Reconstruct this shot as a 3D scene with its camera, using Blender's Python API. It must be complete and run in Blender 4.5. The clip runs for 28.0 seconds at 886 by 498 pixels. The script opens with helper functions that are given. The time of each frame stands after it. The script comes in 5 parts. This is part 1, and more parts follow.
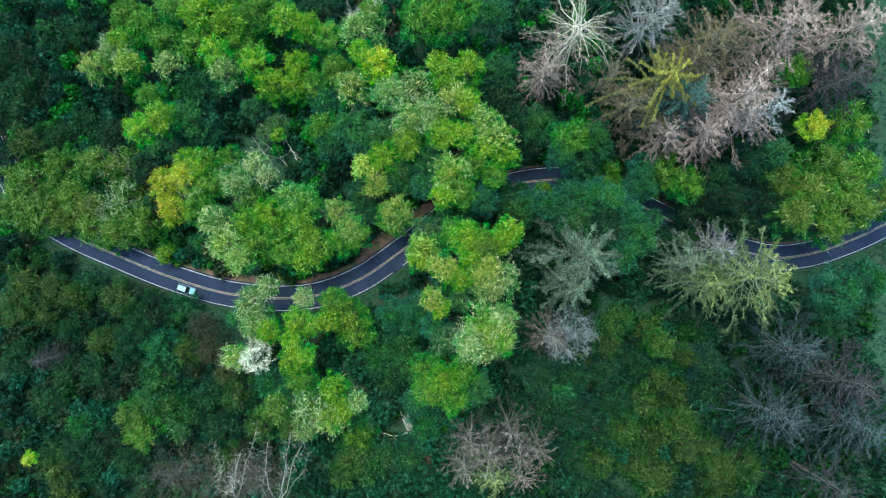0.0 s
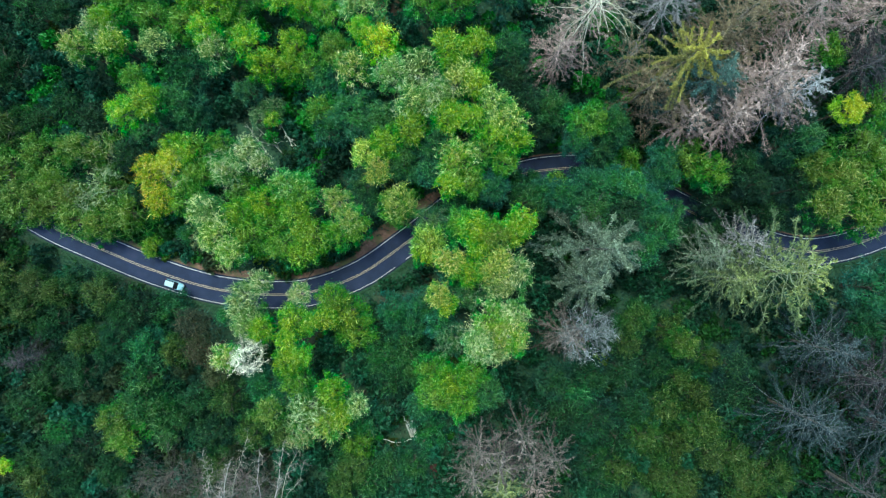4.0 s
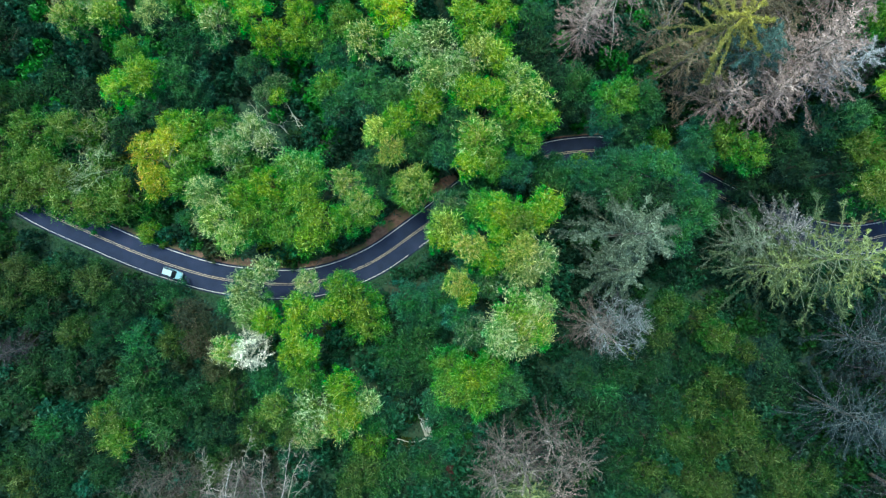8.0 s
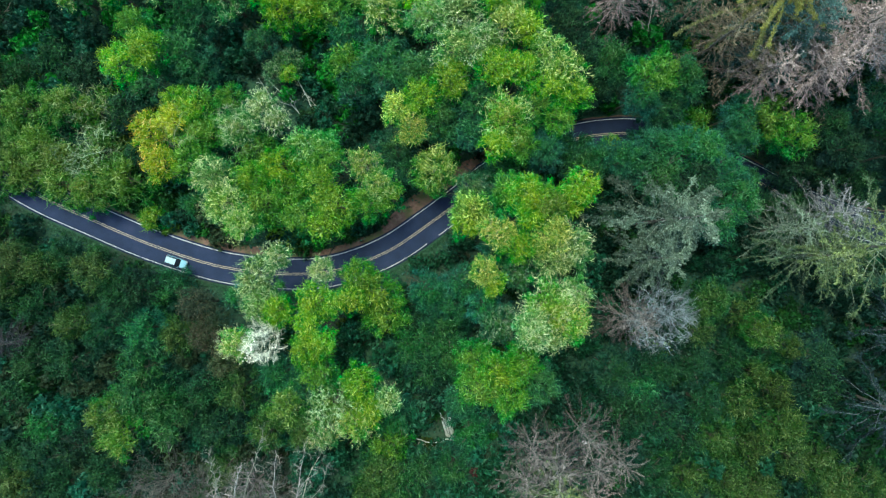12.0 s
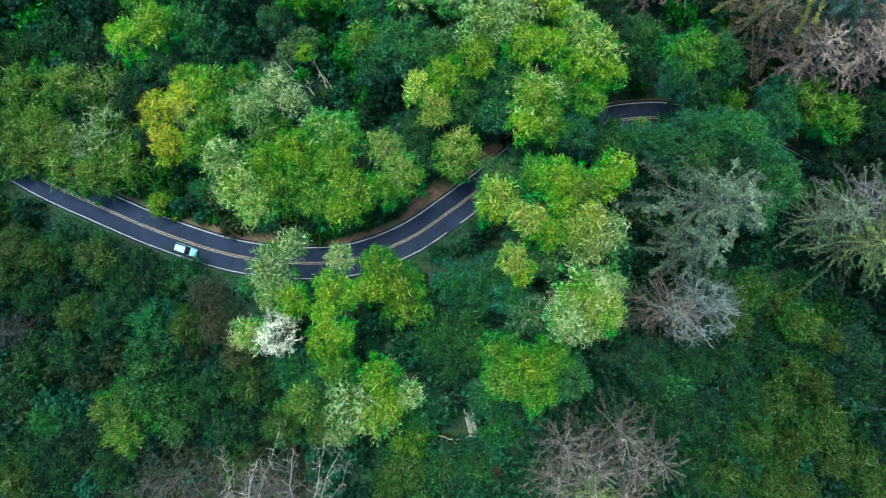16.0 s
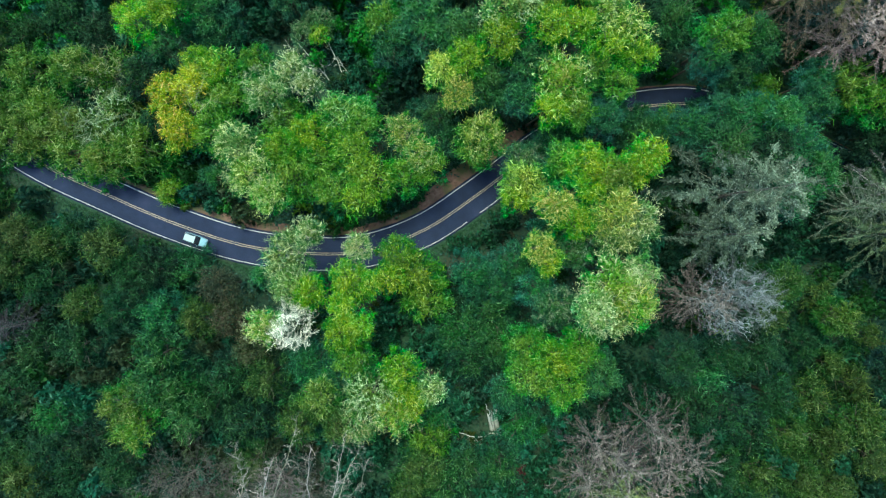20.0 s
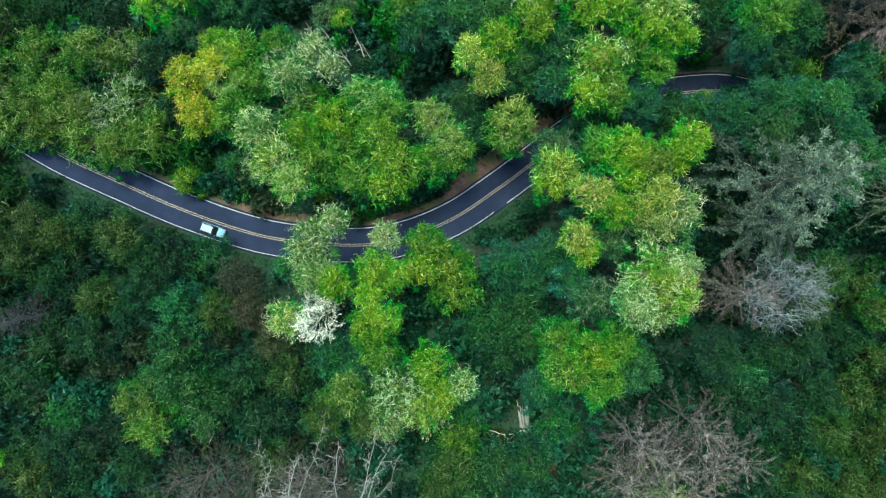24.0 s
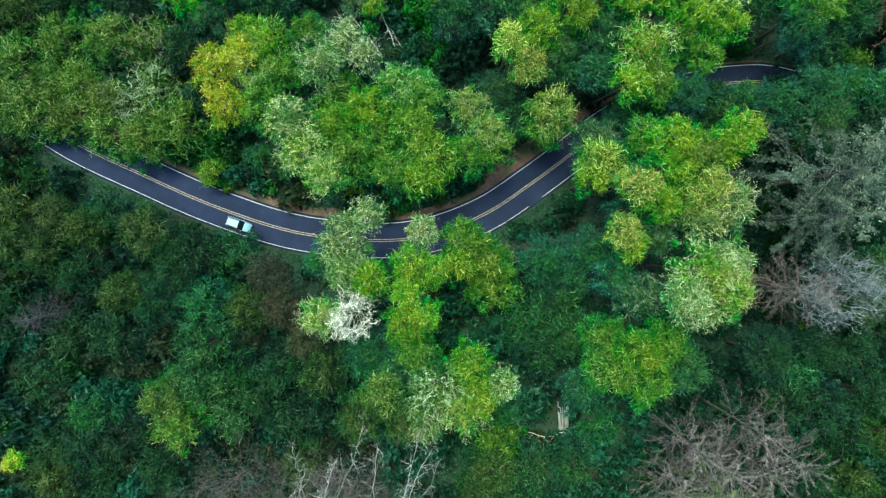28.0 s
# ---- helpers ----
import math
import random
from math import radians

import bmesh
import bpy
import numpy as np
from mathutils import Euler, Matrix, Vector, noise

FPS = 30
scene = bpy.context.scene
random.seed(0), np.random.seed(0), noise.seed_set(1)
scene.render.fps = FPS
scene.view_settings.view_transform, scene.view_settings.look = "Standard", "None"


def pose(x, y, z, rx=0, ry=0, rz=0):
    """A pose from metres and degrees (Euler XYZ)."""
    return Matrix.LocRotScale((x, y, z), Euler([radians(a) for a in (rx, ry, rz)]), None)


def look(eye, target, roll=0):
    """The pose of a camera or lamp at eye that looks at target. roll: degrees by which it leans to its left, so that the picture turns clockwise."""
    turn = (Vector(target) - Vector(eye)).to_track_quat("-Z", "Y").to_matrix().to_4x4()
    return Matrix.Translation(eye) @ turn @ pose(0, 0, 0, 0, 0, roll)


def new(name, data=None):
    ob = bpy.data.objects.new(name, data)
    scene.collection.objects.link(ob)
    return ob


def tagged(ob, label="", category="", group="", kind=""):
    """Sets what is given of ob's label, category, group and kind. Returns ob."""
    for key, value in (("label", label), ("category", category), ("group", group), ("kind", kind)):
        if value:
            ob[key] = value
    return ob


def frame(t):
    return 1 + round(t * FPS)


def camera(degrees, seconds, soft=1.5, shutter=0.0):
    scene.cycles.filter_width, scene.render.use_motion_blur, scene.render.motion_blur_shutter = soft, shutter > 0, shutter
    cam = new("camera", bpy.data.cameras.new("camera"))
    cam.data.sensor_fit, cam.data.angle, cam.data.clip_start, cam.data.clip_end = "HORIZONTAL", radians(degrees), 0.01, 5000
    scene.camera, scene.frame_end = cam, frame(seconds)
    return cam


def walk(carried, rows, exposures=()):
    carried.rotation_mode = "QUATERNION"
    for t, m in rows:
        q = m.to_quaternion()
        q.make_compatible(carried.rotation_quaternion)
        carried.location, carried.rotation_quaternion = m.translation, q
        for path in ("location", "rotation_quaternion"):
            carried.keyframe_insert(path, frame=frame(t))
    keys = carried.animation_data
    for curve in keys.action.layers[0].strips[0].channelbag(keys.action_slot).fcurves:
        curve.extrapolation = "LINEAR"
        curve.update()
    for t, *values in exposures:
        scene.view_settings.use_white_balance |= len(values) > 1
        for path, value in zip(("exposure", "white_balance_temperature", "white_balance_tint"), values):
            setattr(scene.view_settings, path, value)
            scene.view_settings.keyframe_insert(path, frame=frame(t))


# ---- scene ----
# The camera: a drone that looks straight down, sinks and drifts to its left.
cam = camera(70.0, 28.0, soft=1.38)
SIDE, DOWN, EYE = 62.3, 55.2, 150.0
ROWS = [
    (0.0, 0.0, 0.0, 0.0, 0.0, 0.0, -0.0),
    (0.5, 0.0003, 0.0215, 0.0009, 0.0, 0.0, 0.0),
    (1.0, 0.0004, 0.0448, 0.0004, -0.0, -0.0, -0.0),
    (1.5, -0.0003, 0.0685, -0.0006, -0.01, -0.01, -0.01),
    (2.0, -0.0024, 0.0918, -0.0038, -0.02, -0.03, -0.02),
    (2.5, -0.0053, 0.1152, -0.0073, -0.02, -0.04, -0.03),
    (3.0, -0.0101, 0.1387, -0.0123, -0.03, -0.05, -0.04),
    (3.5, -0.0158, 0.1628, -0.0181, -0.02, -0.04, -0.04),
    (5.5, -0.0491, 0.2479, -0.0486, -0.09, 0.14, -0.14),
    (6.0, -0.0563, 0.2681, -0.052, -0.08, 0.09, -0.16),
    (6.5, -0.0625, 0.2885, -0.0565, -0.06, 0.05, -0.17),
    (7.0, -0.068, 0.3091, -0.061, -0.05, 0.01, -0.17),
    (7.5, -0.0734, 0.3294, -0.0649, -0.04, -0.03, -0.2),
    (8.0, -0.0791, 0.3499, -0.0693, -0.03, -0.05, -0.21),
    (8.5, -0.086, 0.3698, -0.0735, -0.05, -0.07, -0.23),
    (9.0, -0.0934, 0.3897, -0.0783, -0.04, -0.09, -0.26),
    (9.5, -0.1011, 0.4098, -0.083, -0.05, -0.09, -0.28),
    (10.0, -0.1099, 0.4294, -0.0882, -0.05, -0.09, -0.31),
    (10.5, -0.1203, 0.4485, -0.0927, -0.07, -0.11, -0.31),
    (11.0, -0.1311, 0.4676, -0.0978, -0.08, -0.1, -0.35),
    (11.5, -0.1422, 0.4858, -0.1024, -0.1, -0.11, -0.38),
    (12.0, -0.1522, 0.5032, -0.1071, -0.1, -0.11, -0.41),
    (12.5, -0.1617, 0.5194, -0.1111, -0.08, -0.14, -0.43),
    (14.5, -0.1955, 0.5726, -0.1276, -0.11, -0.24, -0.56),
    (15.0, -0.2033, 0.5832, -0.1312, -0.11, -0.27, -0.59),
    (15.5, -0.2111, 0.5936, -0.1341, -0.1, -0.29, -0.61),
    (16.0, -0.2187, 0.6045, -0.1379, -0.08, -0.29, -0.62),
    (16.5, -0.2265, 0.6151, -0.1402, -0.09, -0.34, -0.64),
    (17.0, -0.2335, 0.6255, -0.1431, -0.09, -0.36, -0.66),
    (17.5, -0.2406, 0.6356, -0.1461, -0.08, -0.37, -0.67),
    (18.0, -0.2481, 0.6458, -0.149, -0.08, -0.4, -0.7),
    (18.5, -0.2561, 0.6559, -0.1521, -0.09, -0.43, -0.71),
    (19.0, -0.2627, 0.666, -0.1556, -0.08, -0.43, -0.72),
    (19.5, -0.2694, 0.6758, -0.1589, -0.07, -0.44, -0.73),
    (20.0, -0.276, 0.6857, -0.1621, -0.06, -0.46, -0.74),
    (20.5, -0.2834, 0.6954, -0.1656, -0.06, -0.47, -0.75),
    (21.0, -0.291, 0.7045, -0.1687, -0.06, -0.48, -0.77),
    (21.5, -0.2995, 0.7134, -0.1719, -0.05, -0.49, -0.76),
    (23.5, -0.3437, 0.7495, -0.1865, -0.14, -0.47, -0.84),
    (24.0, -0.3543, 0.7586, -0.1892, -0.14, -0.47, -0.85),
    (24.5, -0.3656, 0.7672, -0.1916, -0.13, -0.47, -0.85),
    (25.0, -0.3771, 0.7755, -0.1939, -0.13, -0.47, -0.86),
    (25.5, -0.3888, 0.7842, -0.1964, -0.13, -0.48, -0.87),
    (26.0, -0.4002, 0.7925, -0.1985, -0.13, -0.48, -0.89),
    (26.5, -0.4119, 0.8012, -0.2007, -0.12, -0.49, -0.89),
    (27.0, -0.424, 0.8094, -0.2023, -0.13, -0.5, -0.91),
    (27.5, -0.4359, 0.8178, -0.2033, -0.13, -0.5, -0.92),
    (28.0, -0.448, 0.826, -0.203, -0.14, -0.5, -0.94),
]
walk(cam, [(t, pose(0, 0, EYE, -90, 0, 0) @ pose(SIDE * x, DOWN * y, SIDE * z, 90 + pitch, roll, yaw))
           for t, x, y, z, yaw, pitch, roll in ROWS],
     exposures=[(0.0, 1.35, 6280, -9), (28.0, 1.34, 6600, -11)])

# ---------------------------------------------------------------- sky, sun, exposure
SUN_HEIGHT, SUN_TURN = radians(68), radians(-28)
world = bpy.data.worlds.new("sky")
scene.world = world
world.use_nodes = True
wn = world.node_tree
sky = wn.nodes.new("ShaderNodeTexSky")
sky.sky_type = "NISHITA"
sky.sun_disc = False
sky.sun_elevation = SUN_HEIGHT
sky.sun_rotation = SUN_TURN
wn.links.new(sky.outputs[0], wn.nodes["Background"].inputs[0])
wn.nodes["Background"].inputs[1].default_value = 0.15
sun_data = bpy.data.lights.new("sun", "SUN")
sun_data.energy = 1.6
sun_data.angle = radians(30)
sun_data.color = (1.0, 0.96, 0.80)
sun = new("sun", sun_data)
away = Vector((math.sin(SUN_TURN) * math.cos(SUN_HEIGHT), math.cos(SUN_TURN) * math.cos(SUN_HEIGHT), math.sin(SUN_HEIGHT)))
sun.matrix_world = look(away * 300, (0, 0, 0))


# ---------------------------------------------------------------- materials
class Nodes:
    """A small helper that strings shader nodes together."""

    def __init__(self, name):
        self.mat = bpy.data.materials.new(name)
        self.mat.use_nodes = True
        self.tree = self.mat.node_tree
        self.bsdf = self.tree.nodes["Principled BSDF"]
        self.out = self.tree.nodes["Material Output"]

    def add(self, kind, **values):
        node = self.tree.nodes.new(kind)
        for key, value in values.items():
            node.inputs[key.replace("_", " ")].default_value = value
        return node

    def link(self, a, b):
        self.tree.links.new(a, b)

    def noise(self, scale, detail=4.0, rough=0.6, kind="Object"):
        where = self.tree.nodes.new("ShaderNodeTexCoord")
        node = self.add("ShaderNodeTexNoise", Scale=scale, Detail=detail, Roughness=rough)
        self.link(where.outputs[kind], node.inputs["Vector"])
        return node.outputs["Fac"]

    def ramp(self, fac, stops):
        node = self.tree.nodes.new("ShaderNodeValToRGB")
        while len(node.color_ramp.elements) < len(stops):
            node.color_ramp.elements.new(0.5)
        for e, (p, c) in zip(node.color_ramp.elements, stops):
            e.position, e.color = p, (*c, 1)
        self.link(fac, node.inputs[0])
        return node.outputs[0]

    def mix(self, fac, a, b, blend="MIX"):
        node = self.tree.nodes.new("ShaderNodeMix")
        node.data_type, node.blend_type = "RGBA", blend
        for value, socket in ((fac, node.inputs[0]), (a, node.inputs[6]), (b, node.inputs[7])):
            if isinstance(value, (int, float)):
                socket.default_value = value
            elif isinstance(value, tuple):
                socket.default_value = (*value, 1)
            else:
                self.link(value, socket)
        return node.outputs[2]

    def math(self, op, a, b):
        node = self.tree.nodes.new("ShaderNodeMath")
        node.operation = op
        for value, socket in ((a, node.inputs[0]), (b, node.inputs[1])):
            if isinstance(value, (int, float)):
                socket.default_value = value
            else:
                self.link(value, socket)
        return node.outputs[0]

    def bump(self, height, strength=0.4, distance=0.02):
        node = self.add("ShaderNodeBump", Strength=strength, Distance=distance)
        self.link(height, node.inputs["Height"])
        self.link(node.outputs[0], self.bsdf.inputs["Normal"])


def leaf_material():
    """Leaves: the tree's own leaf colour, uneven from leaf to leaf and from bough to bough, with sun and sky tint
    painted in by height.
    """
    n = Nodes("leaves")
    info = n.tree.nodes.new("ShaderNodeObjectInfo")
    geo = n.tree.nodes.new("ShaderNodeNewGeometry")
    island = geo.outputs["Random Per Island"]
    bough = n.noise(2.4, 3.0)
    speckle = n.tree.nodes.new("ShaderNodeTexNoise")
    speckle.inputs["Scale"].default_value, speckle.inputs["Detail"].default_value = 4.5, 3.0
    n.link(geo.outputs["Position"], speckle.inputs["Vector"])
    grain = n.ramp(speckle.outputs["Fac"], [(0.36, (0.72, 0.72, 0.72)), (0.64, (1.22, 1.22, 1.22))])
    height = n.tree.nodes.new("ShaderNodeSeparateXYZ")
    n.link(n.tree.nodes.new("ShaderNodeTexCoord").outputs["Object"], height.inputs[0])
    # Yellow sunlit tops and bluish skylit skirts are put into the hue by height.
    lit_hue = n.math("MINIMUM", n.math("MAXIMUM", n.math("ADD", height.outputs[2], 0.75), -0.36), 0.75)
    lit_hue = n.math("MULTIPLY", lit_hue, n.math("LESS_THAN", height.outputs[2], 1.5))
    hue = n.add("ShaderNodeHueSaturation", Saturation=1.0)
    n.link(n.math("SUBTRACT", n.math("ADD", n.math("MULTIPLY", bough, 0.10), 0.4735), n.math("MULTIPLY", lit_hue, 0.092)), hue.inputs["Hue"])
    own = n.math("ADD", n.math("MULTIPLY", n.math("POWER", island, 1.6), 0.95), 0.57)
    n.link(n.math("MULTIPLY", own, n.math("ADD", n.math("MULTIPLY", info.outputs["Random"], 0.4), 0.8)), hue.inputs["Value"])
    n.link(info.outputs["Color"], hue.inputs["Color"])
    tip = n.add("ShaderNodeHueSaturation", Saturation=0.8, Value=1.25)
    n.link(hue.outputs[0], tip.inputs["Color"])
    colour = n.mix(n.math("GREATER_THAN", island, 0.86), hue.outputs[0], tip.outputs[0])
    colour = n.mix(1.0, colour, grain, "MULTIPLY")
    n.link(colour, n.bsdf.inputs["Base Color"])
    n.bsdf.inputs["Roughness"].default_value = 0.55
    n.bsdf.inputs["Specular IOR Level"].default_value = 0.12
    thin = n.add("ShaderNodeBsdfTranslucent")
    n.link(colour, thin.inputs["Color"])
    blend = n.add("ShaderNodeMixShader", Fac=0.28)
    n.link(n.bsdf.outputs[0], blend.inputs[1])
    n.link(thin.outputs[0], blend.inputs[2])
    n.link(blend.outputs[0], n.out.inputs["Surface"])
    return n.mat


def twig_material():
    """Bark of twigs and dead boughs: the tree's own colour with lichen spots."""
    n = Nodes("twig_bark")
    info = n.tree.nodes.new("ShaderNodeObjectInfo")
    geo = n.tree.nodes.new("ShaderNodeNewGeometry")
    hue = n.add("ShaderNodeHueSaturation")
    own = n.math("ADD", n.math("MULTIPLY", n.math("POWER", geo.outputs["Random Per Island"], 2.0), 1.3), 0.55)
    bough = n.math("ADD", n.math("MULTIPLY", info.outputs["Random"], 0.9), 0.6)
    n.link(n.math("MULTIPLY", own, bough), hue.inputs["Value"])
    n.link(info.outputs["Color"], hue.inputs["Color"])
    lichen = n.ramp(n.noise(2.5, 5.0), [(0.52, (0, 0, 0)), (0.62, (1, 1, 1))])
    n.link(n.mix(n.math("MULTIPLY", lichen, 0.35), hue.outputs[0], (0.36, 0.42, 0.31)), n.bsdf.inputs["Base Color"])
    n.bsdf.inputs["Roughness"].default_value = 0.85
    return n.mat


def bark_material():
    n = Nodes("bark")
    n.link(n.ramp(n.noise(3.0, 6.0), [(0.3, (0.05, 0.04, 0.03)), (0.55, (0.14, 0.12, 0.10)), (0.75, (0.26, 0.26, 0.22))]),
           n.bsdf.inputs["Base Color"])
    n.bsdf.inputs["Roughness"].default_value = 0.9
    n.bump(n.noise(14.0, 4.0), 0.6, 0.03)
    return n.mat


def ground_material():
    """Forest floor: humus, leaf litter and low green."""
    n = Nodes("forest_floor")
    soil = n.ramp(n.noise(0.9, 8.0, 0.7), [(0.3, (0.018, 0.030, 0.022)), (0.5, (0.032, 0.048, 0.030)), (0.74, (0.062, 0.060, 0.040))])
    green = n.ramp(n.noise(2.2, 6.0), [(0.35, (0.014, 0.048, 0.028)), (0.65, (0.030, 0.090, 0.044))])
    patch = n.ramp(n.noise(0.11, 5.0), [(0.32, (0, 0, 0)), (0.50, (1, 1, 1))])
    n.link(n.mix(patch, soil, green), n.bsdf.inputs["Base Color"])
    n.bsdf.inputs["Roughness"].default_value = 0.95
    n.bump(n.noise(3.0, 8.0), 0.8, 0.15)
    return n.mat


def asphalt_material():
    n = Nodes("asphalt")
    fine = n.ramp(n.noise(9.0, 8.0, 0.75), [(0.3, (0.013, 0.023, 0.055)), (0.7, (0.027, 0.043, 0.092))])
    worn = n.ramp(n.noise(0.25, 5.0), [(0.35, (0.78, 0.76, 0.77)), (0.55, (1.0, 0.98, 1.02)), (0.72, (1.45, 1.18, 1.16))])
    n.link(n.mix(1.0, fine, worn, "MULTIPLY"), n.bsdf.inputs["Base Color"])
    n.bsdf.inputs["Roughness"].default_value = 0.82
    n.bsdf.inputs["Specular IOR Level"].default_value = 0.2
    n.bump(n.noise(40.0, 3.0), 0.25, 0.01)
    return n.mat


def paint_material(name, colour, worn):
    n = Nodes(name)
    chips = n.ramp(n.noise(5.0, 8.0, 0.75), [(0.36, worn), (0.50, colour)])
    n.link(chips, n.bsdf.inputs["Base Color"])
    n.bsdf.inputs["Roughness"].default_value = 0.6
    return n.mat


def soil_material():
    n = Nodes("red_soil")
    a = n.ramp(n.noise(1.4, 8.0, 0.7), [(0.3, (0.09, 0.056, 0.042)), (0.55, (0.20, 0.118, 0.088)), (0.75, (0.30, 0.205, 0.16))])
    grass = n.ramp(n.noise(0.35, 6.0), [(0.46, (0, 0, 0)), (0.60, (1, 1, 1))])
    n.link(n.mix(grass, a, (0.075, 0.088, 0.034)), n.bsdf.inputs["Base Color"])
    n.bsdf.inputs["Roughness"].default_value = 0.95
    n.bump(n.noise(6.0, 8.0), 0.7, 0.06)
    return n.mat


def plain_material(name, colour, rough=0.5, metal=0.0, coat=0.0):
    n = Nodes(name)
    n.link(n.ramp(n.noise(3.0, 4.0), [(0.3, tuple(c * 0.85 for c in colour)), (0.7, colour)]), n.bsdf.inputs["Base Color"])
    n.bsdf.inputs["Roughness"].default_value = rough
    n.bsdf.inputs["Metallic"].default_value = metal
    n.bsdf.inputs["Coat Weight"].default_value = coat
    return n.mat


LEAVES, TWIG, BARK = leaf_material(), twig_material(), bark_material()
FLOOR, ASPHALT, SOIL = ground_material(), asphalt_material(), soil_material()
WHITE_LINE = paint_material("white_road_paint", (0.72, 0.72, 0.72), (0.25, 0.25, 0.27))
YELLOW_LINE = paint_material("yellow_road_paint", (0.60, 0.50, 0.34), (0.18, 0.16, 0.14))


# ---------------------------------------------------------------- mesh helpers
class Heap:
    """Collects corner points and faces, and makes one mesh of them."""

    def __init__(self):
        self.points, self.faces, self.count = [], [], 0

    def put(self, points, faces):
        self.points.append(np.asarray(points, dtype=np.float32))
        self.faces.append(np.asarray(faces, dtype=np.int32) + self.count)
        self.count += len(points)

    def tube(self, line, radii, sides=3):
        """A tapering tube along a line of points."""
        line = np.asarray(line, dtype=float)
        k = len(line)
        way = np.gradient(line, axis=0)
        way /= np.linalg.norm(way, axis=1)[:, None] + 1e-9
        side = np.cross(way, (0.31, 0.22, 0.93))
        side /= np.linalg.norm(side, axis=1)[:, None] + 1e-9
        up = np.cross(side, way)
        a = np.arange(sides) * 2 * math.pi / sides
        ring = side[:, None, :] * np.cos(a)[None, :, None] + up[:, None, :] * np.sin(a)[None, :, None]
        points = (line[:, None, :] + ring * np.asarray(radii, dtype=float)[:, None, None]).reshape(-1, 3)
        i, j = np.meshgrid(np.arange(k - 1), np.arange(sides), indexing="ij")
        j2 = (j + 1) % sides
        quads = np.stack([i * sides + j, i * sides + j2, (i + 1) * sides + j2, (i + 1) * sides + j], -1).reshape(-1, 4)
        self.put(points, quads)

    def leaves(self, at, normal, along, length, width, bend=0.25):
        """Pointed, slightly drooping leaves or sprigs at many places at once."""
        n = len(at)
        along = along - normal * (along * normal).sum(1)[:, None]
        along /= np.linalg.norm(along, axis=1)[:, None] + 1e-9
        side = np.cross(normal, along)
        l, w = np.broadcast_to(length, n)[:, None], np.broadcast_to(width, n)[:, None]
        p = np.stack([at - along * l * 0.4 - side * w * 0.5 - normal * w * bend, at - along * l * 0.4 + side * w * 0.5 - normal * w * bend,
                      at + along * l * 0.6], 1).reshape(-1, 3)
        self.put(p, np.arange(n)[:, None] * 3 + np.array([0, 1, 2])[None, :])

    def wisps(self, rng, at, way, length, width, kink=0.16):
        """Thin, crooked strips that taper to a point: twigs too fine to be tubes."""
        n = len(at)
        l, w = np.broadcast_to(length, n)[:, None], np.broadcast_to(width, n)[:, None]
        side = unit(np.cross(way, np.array([0, 0, 1.0]) + rng.normal(0, 0.35, (n, 3))))
        curl = rng.normal(0, kink, (n, 1)) * side
        mid = at + (way * 0.5 + curl + rng.normal(0, kink * 0.5, (n, 3))) * l
        tip = at + (way - curl * 0.6 + rng.normal(0, kink * 0.7, (n, 3))) * l
        p = np.stack([at - side * w * 0.5, at + side * w * 0.5, mid - side * w * 0.42, mid + side * w * 0.42, tip], 1).reshape(-1, 3)
        f = np.array([[0, 1, 2], [1, 3, 2], [2, 3, 4]])
        self.put(p, (np.arange(n)[:, None, None] * 5 + f[None]).reshape(-1, 3))
        return mid, tip

    def mesh(self, name, material, smooth=False):
        me = bpy.data.meshes.new(name)
        if self.count:
            points, faces = np.concatenate(self.points), np.concatenate(self.faces)
            nv, nf, c = len(points), len(faces), faces.shape[1]
            me.vertices.add(nv)
            me.vertices.foreach_set("co", points.ravel())
            me.loops.add(nf * c)
            me.loops.foreach_set("vertex_index", faces.ravel())
            me.polygons.add(nf)
            me.polygons.foreach_set("loop_start", np.arange(nf, dtype=np.int32) * c)
            me.polygons.foreach_set("use_smooth", np.full(nf, smooth))
            me.update(calc_edges=True)
        me.materials.append(material)
        return me


def unit(v):
    return v / (np.linalg.norm(v, axis=-1, keepdims=True) + 1e-9)


def child(name, mesh, parent, place=(0, 0, 0), turn=0.0, size=(1, 1, 1), colour=None, label=""):
    """A part on a mesh that others may share."""
    ob = new(name, mesh)
    ob.parent = parent
    ob.location, ob.rotation_euler, ob.scale = place, (0, 0, turn), size
    if colour:
        ob.color = (*colour, 1)
    if label:
        ob["label"] = label
    return ob


def part(name, bm, material, parent, label=""):
    me = bpy.data.meshes.new(name)
    bm.to_mesh(me)
    bm.free()
    me.materials.append(material)
    ob = new(name, me)
    ob.parent = parent
    if label:
        ob["label"] = label
    return ob


# ---------------------------------------------------------------- the line of the road
def smooth_line(knots, step=1.0):
    """A curve through the knots (centripetal enough for even knots), cut into even steps."""
    k = np.array(knots, dtype=float)
    k = np.vstack([2 * k[0] - k[1], k, 2 * k[-1] - k[-2]])
    out = []
    for a, b, c, d in zip(k[:-3], k[1:-2], k[2:-1], k[3:]):
        t = np.linspace(0, 1, 40, endpoint=False)[:, None]
        out.append(0.5 * (2 * b + (c - a) * t + (2 * a - 5 * b + 4 * c - d) * t ** 2 + (3 * b - a - 3 * c + d) * t ** 3))
    p = np.vstack(out + [k[-2:-1]])
    s = np.r_[0, np.cumsum(np.linalg.norm(np.diff(p[:, :2], axis=0), axis=1))]
    at = np.arange(0, s[-1], step)
    return np.stack([np.interp(at, s, p[:, i]) for i in range(3)], 1)

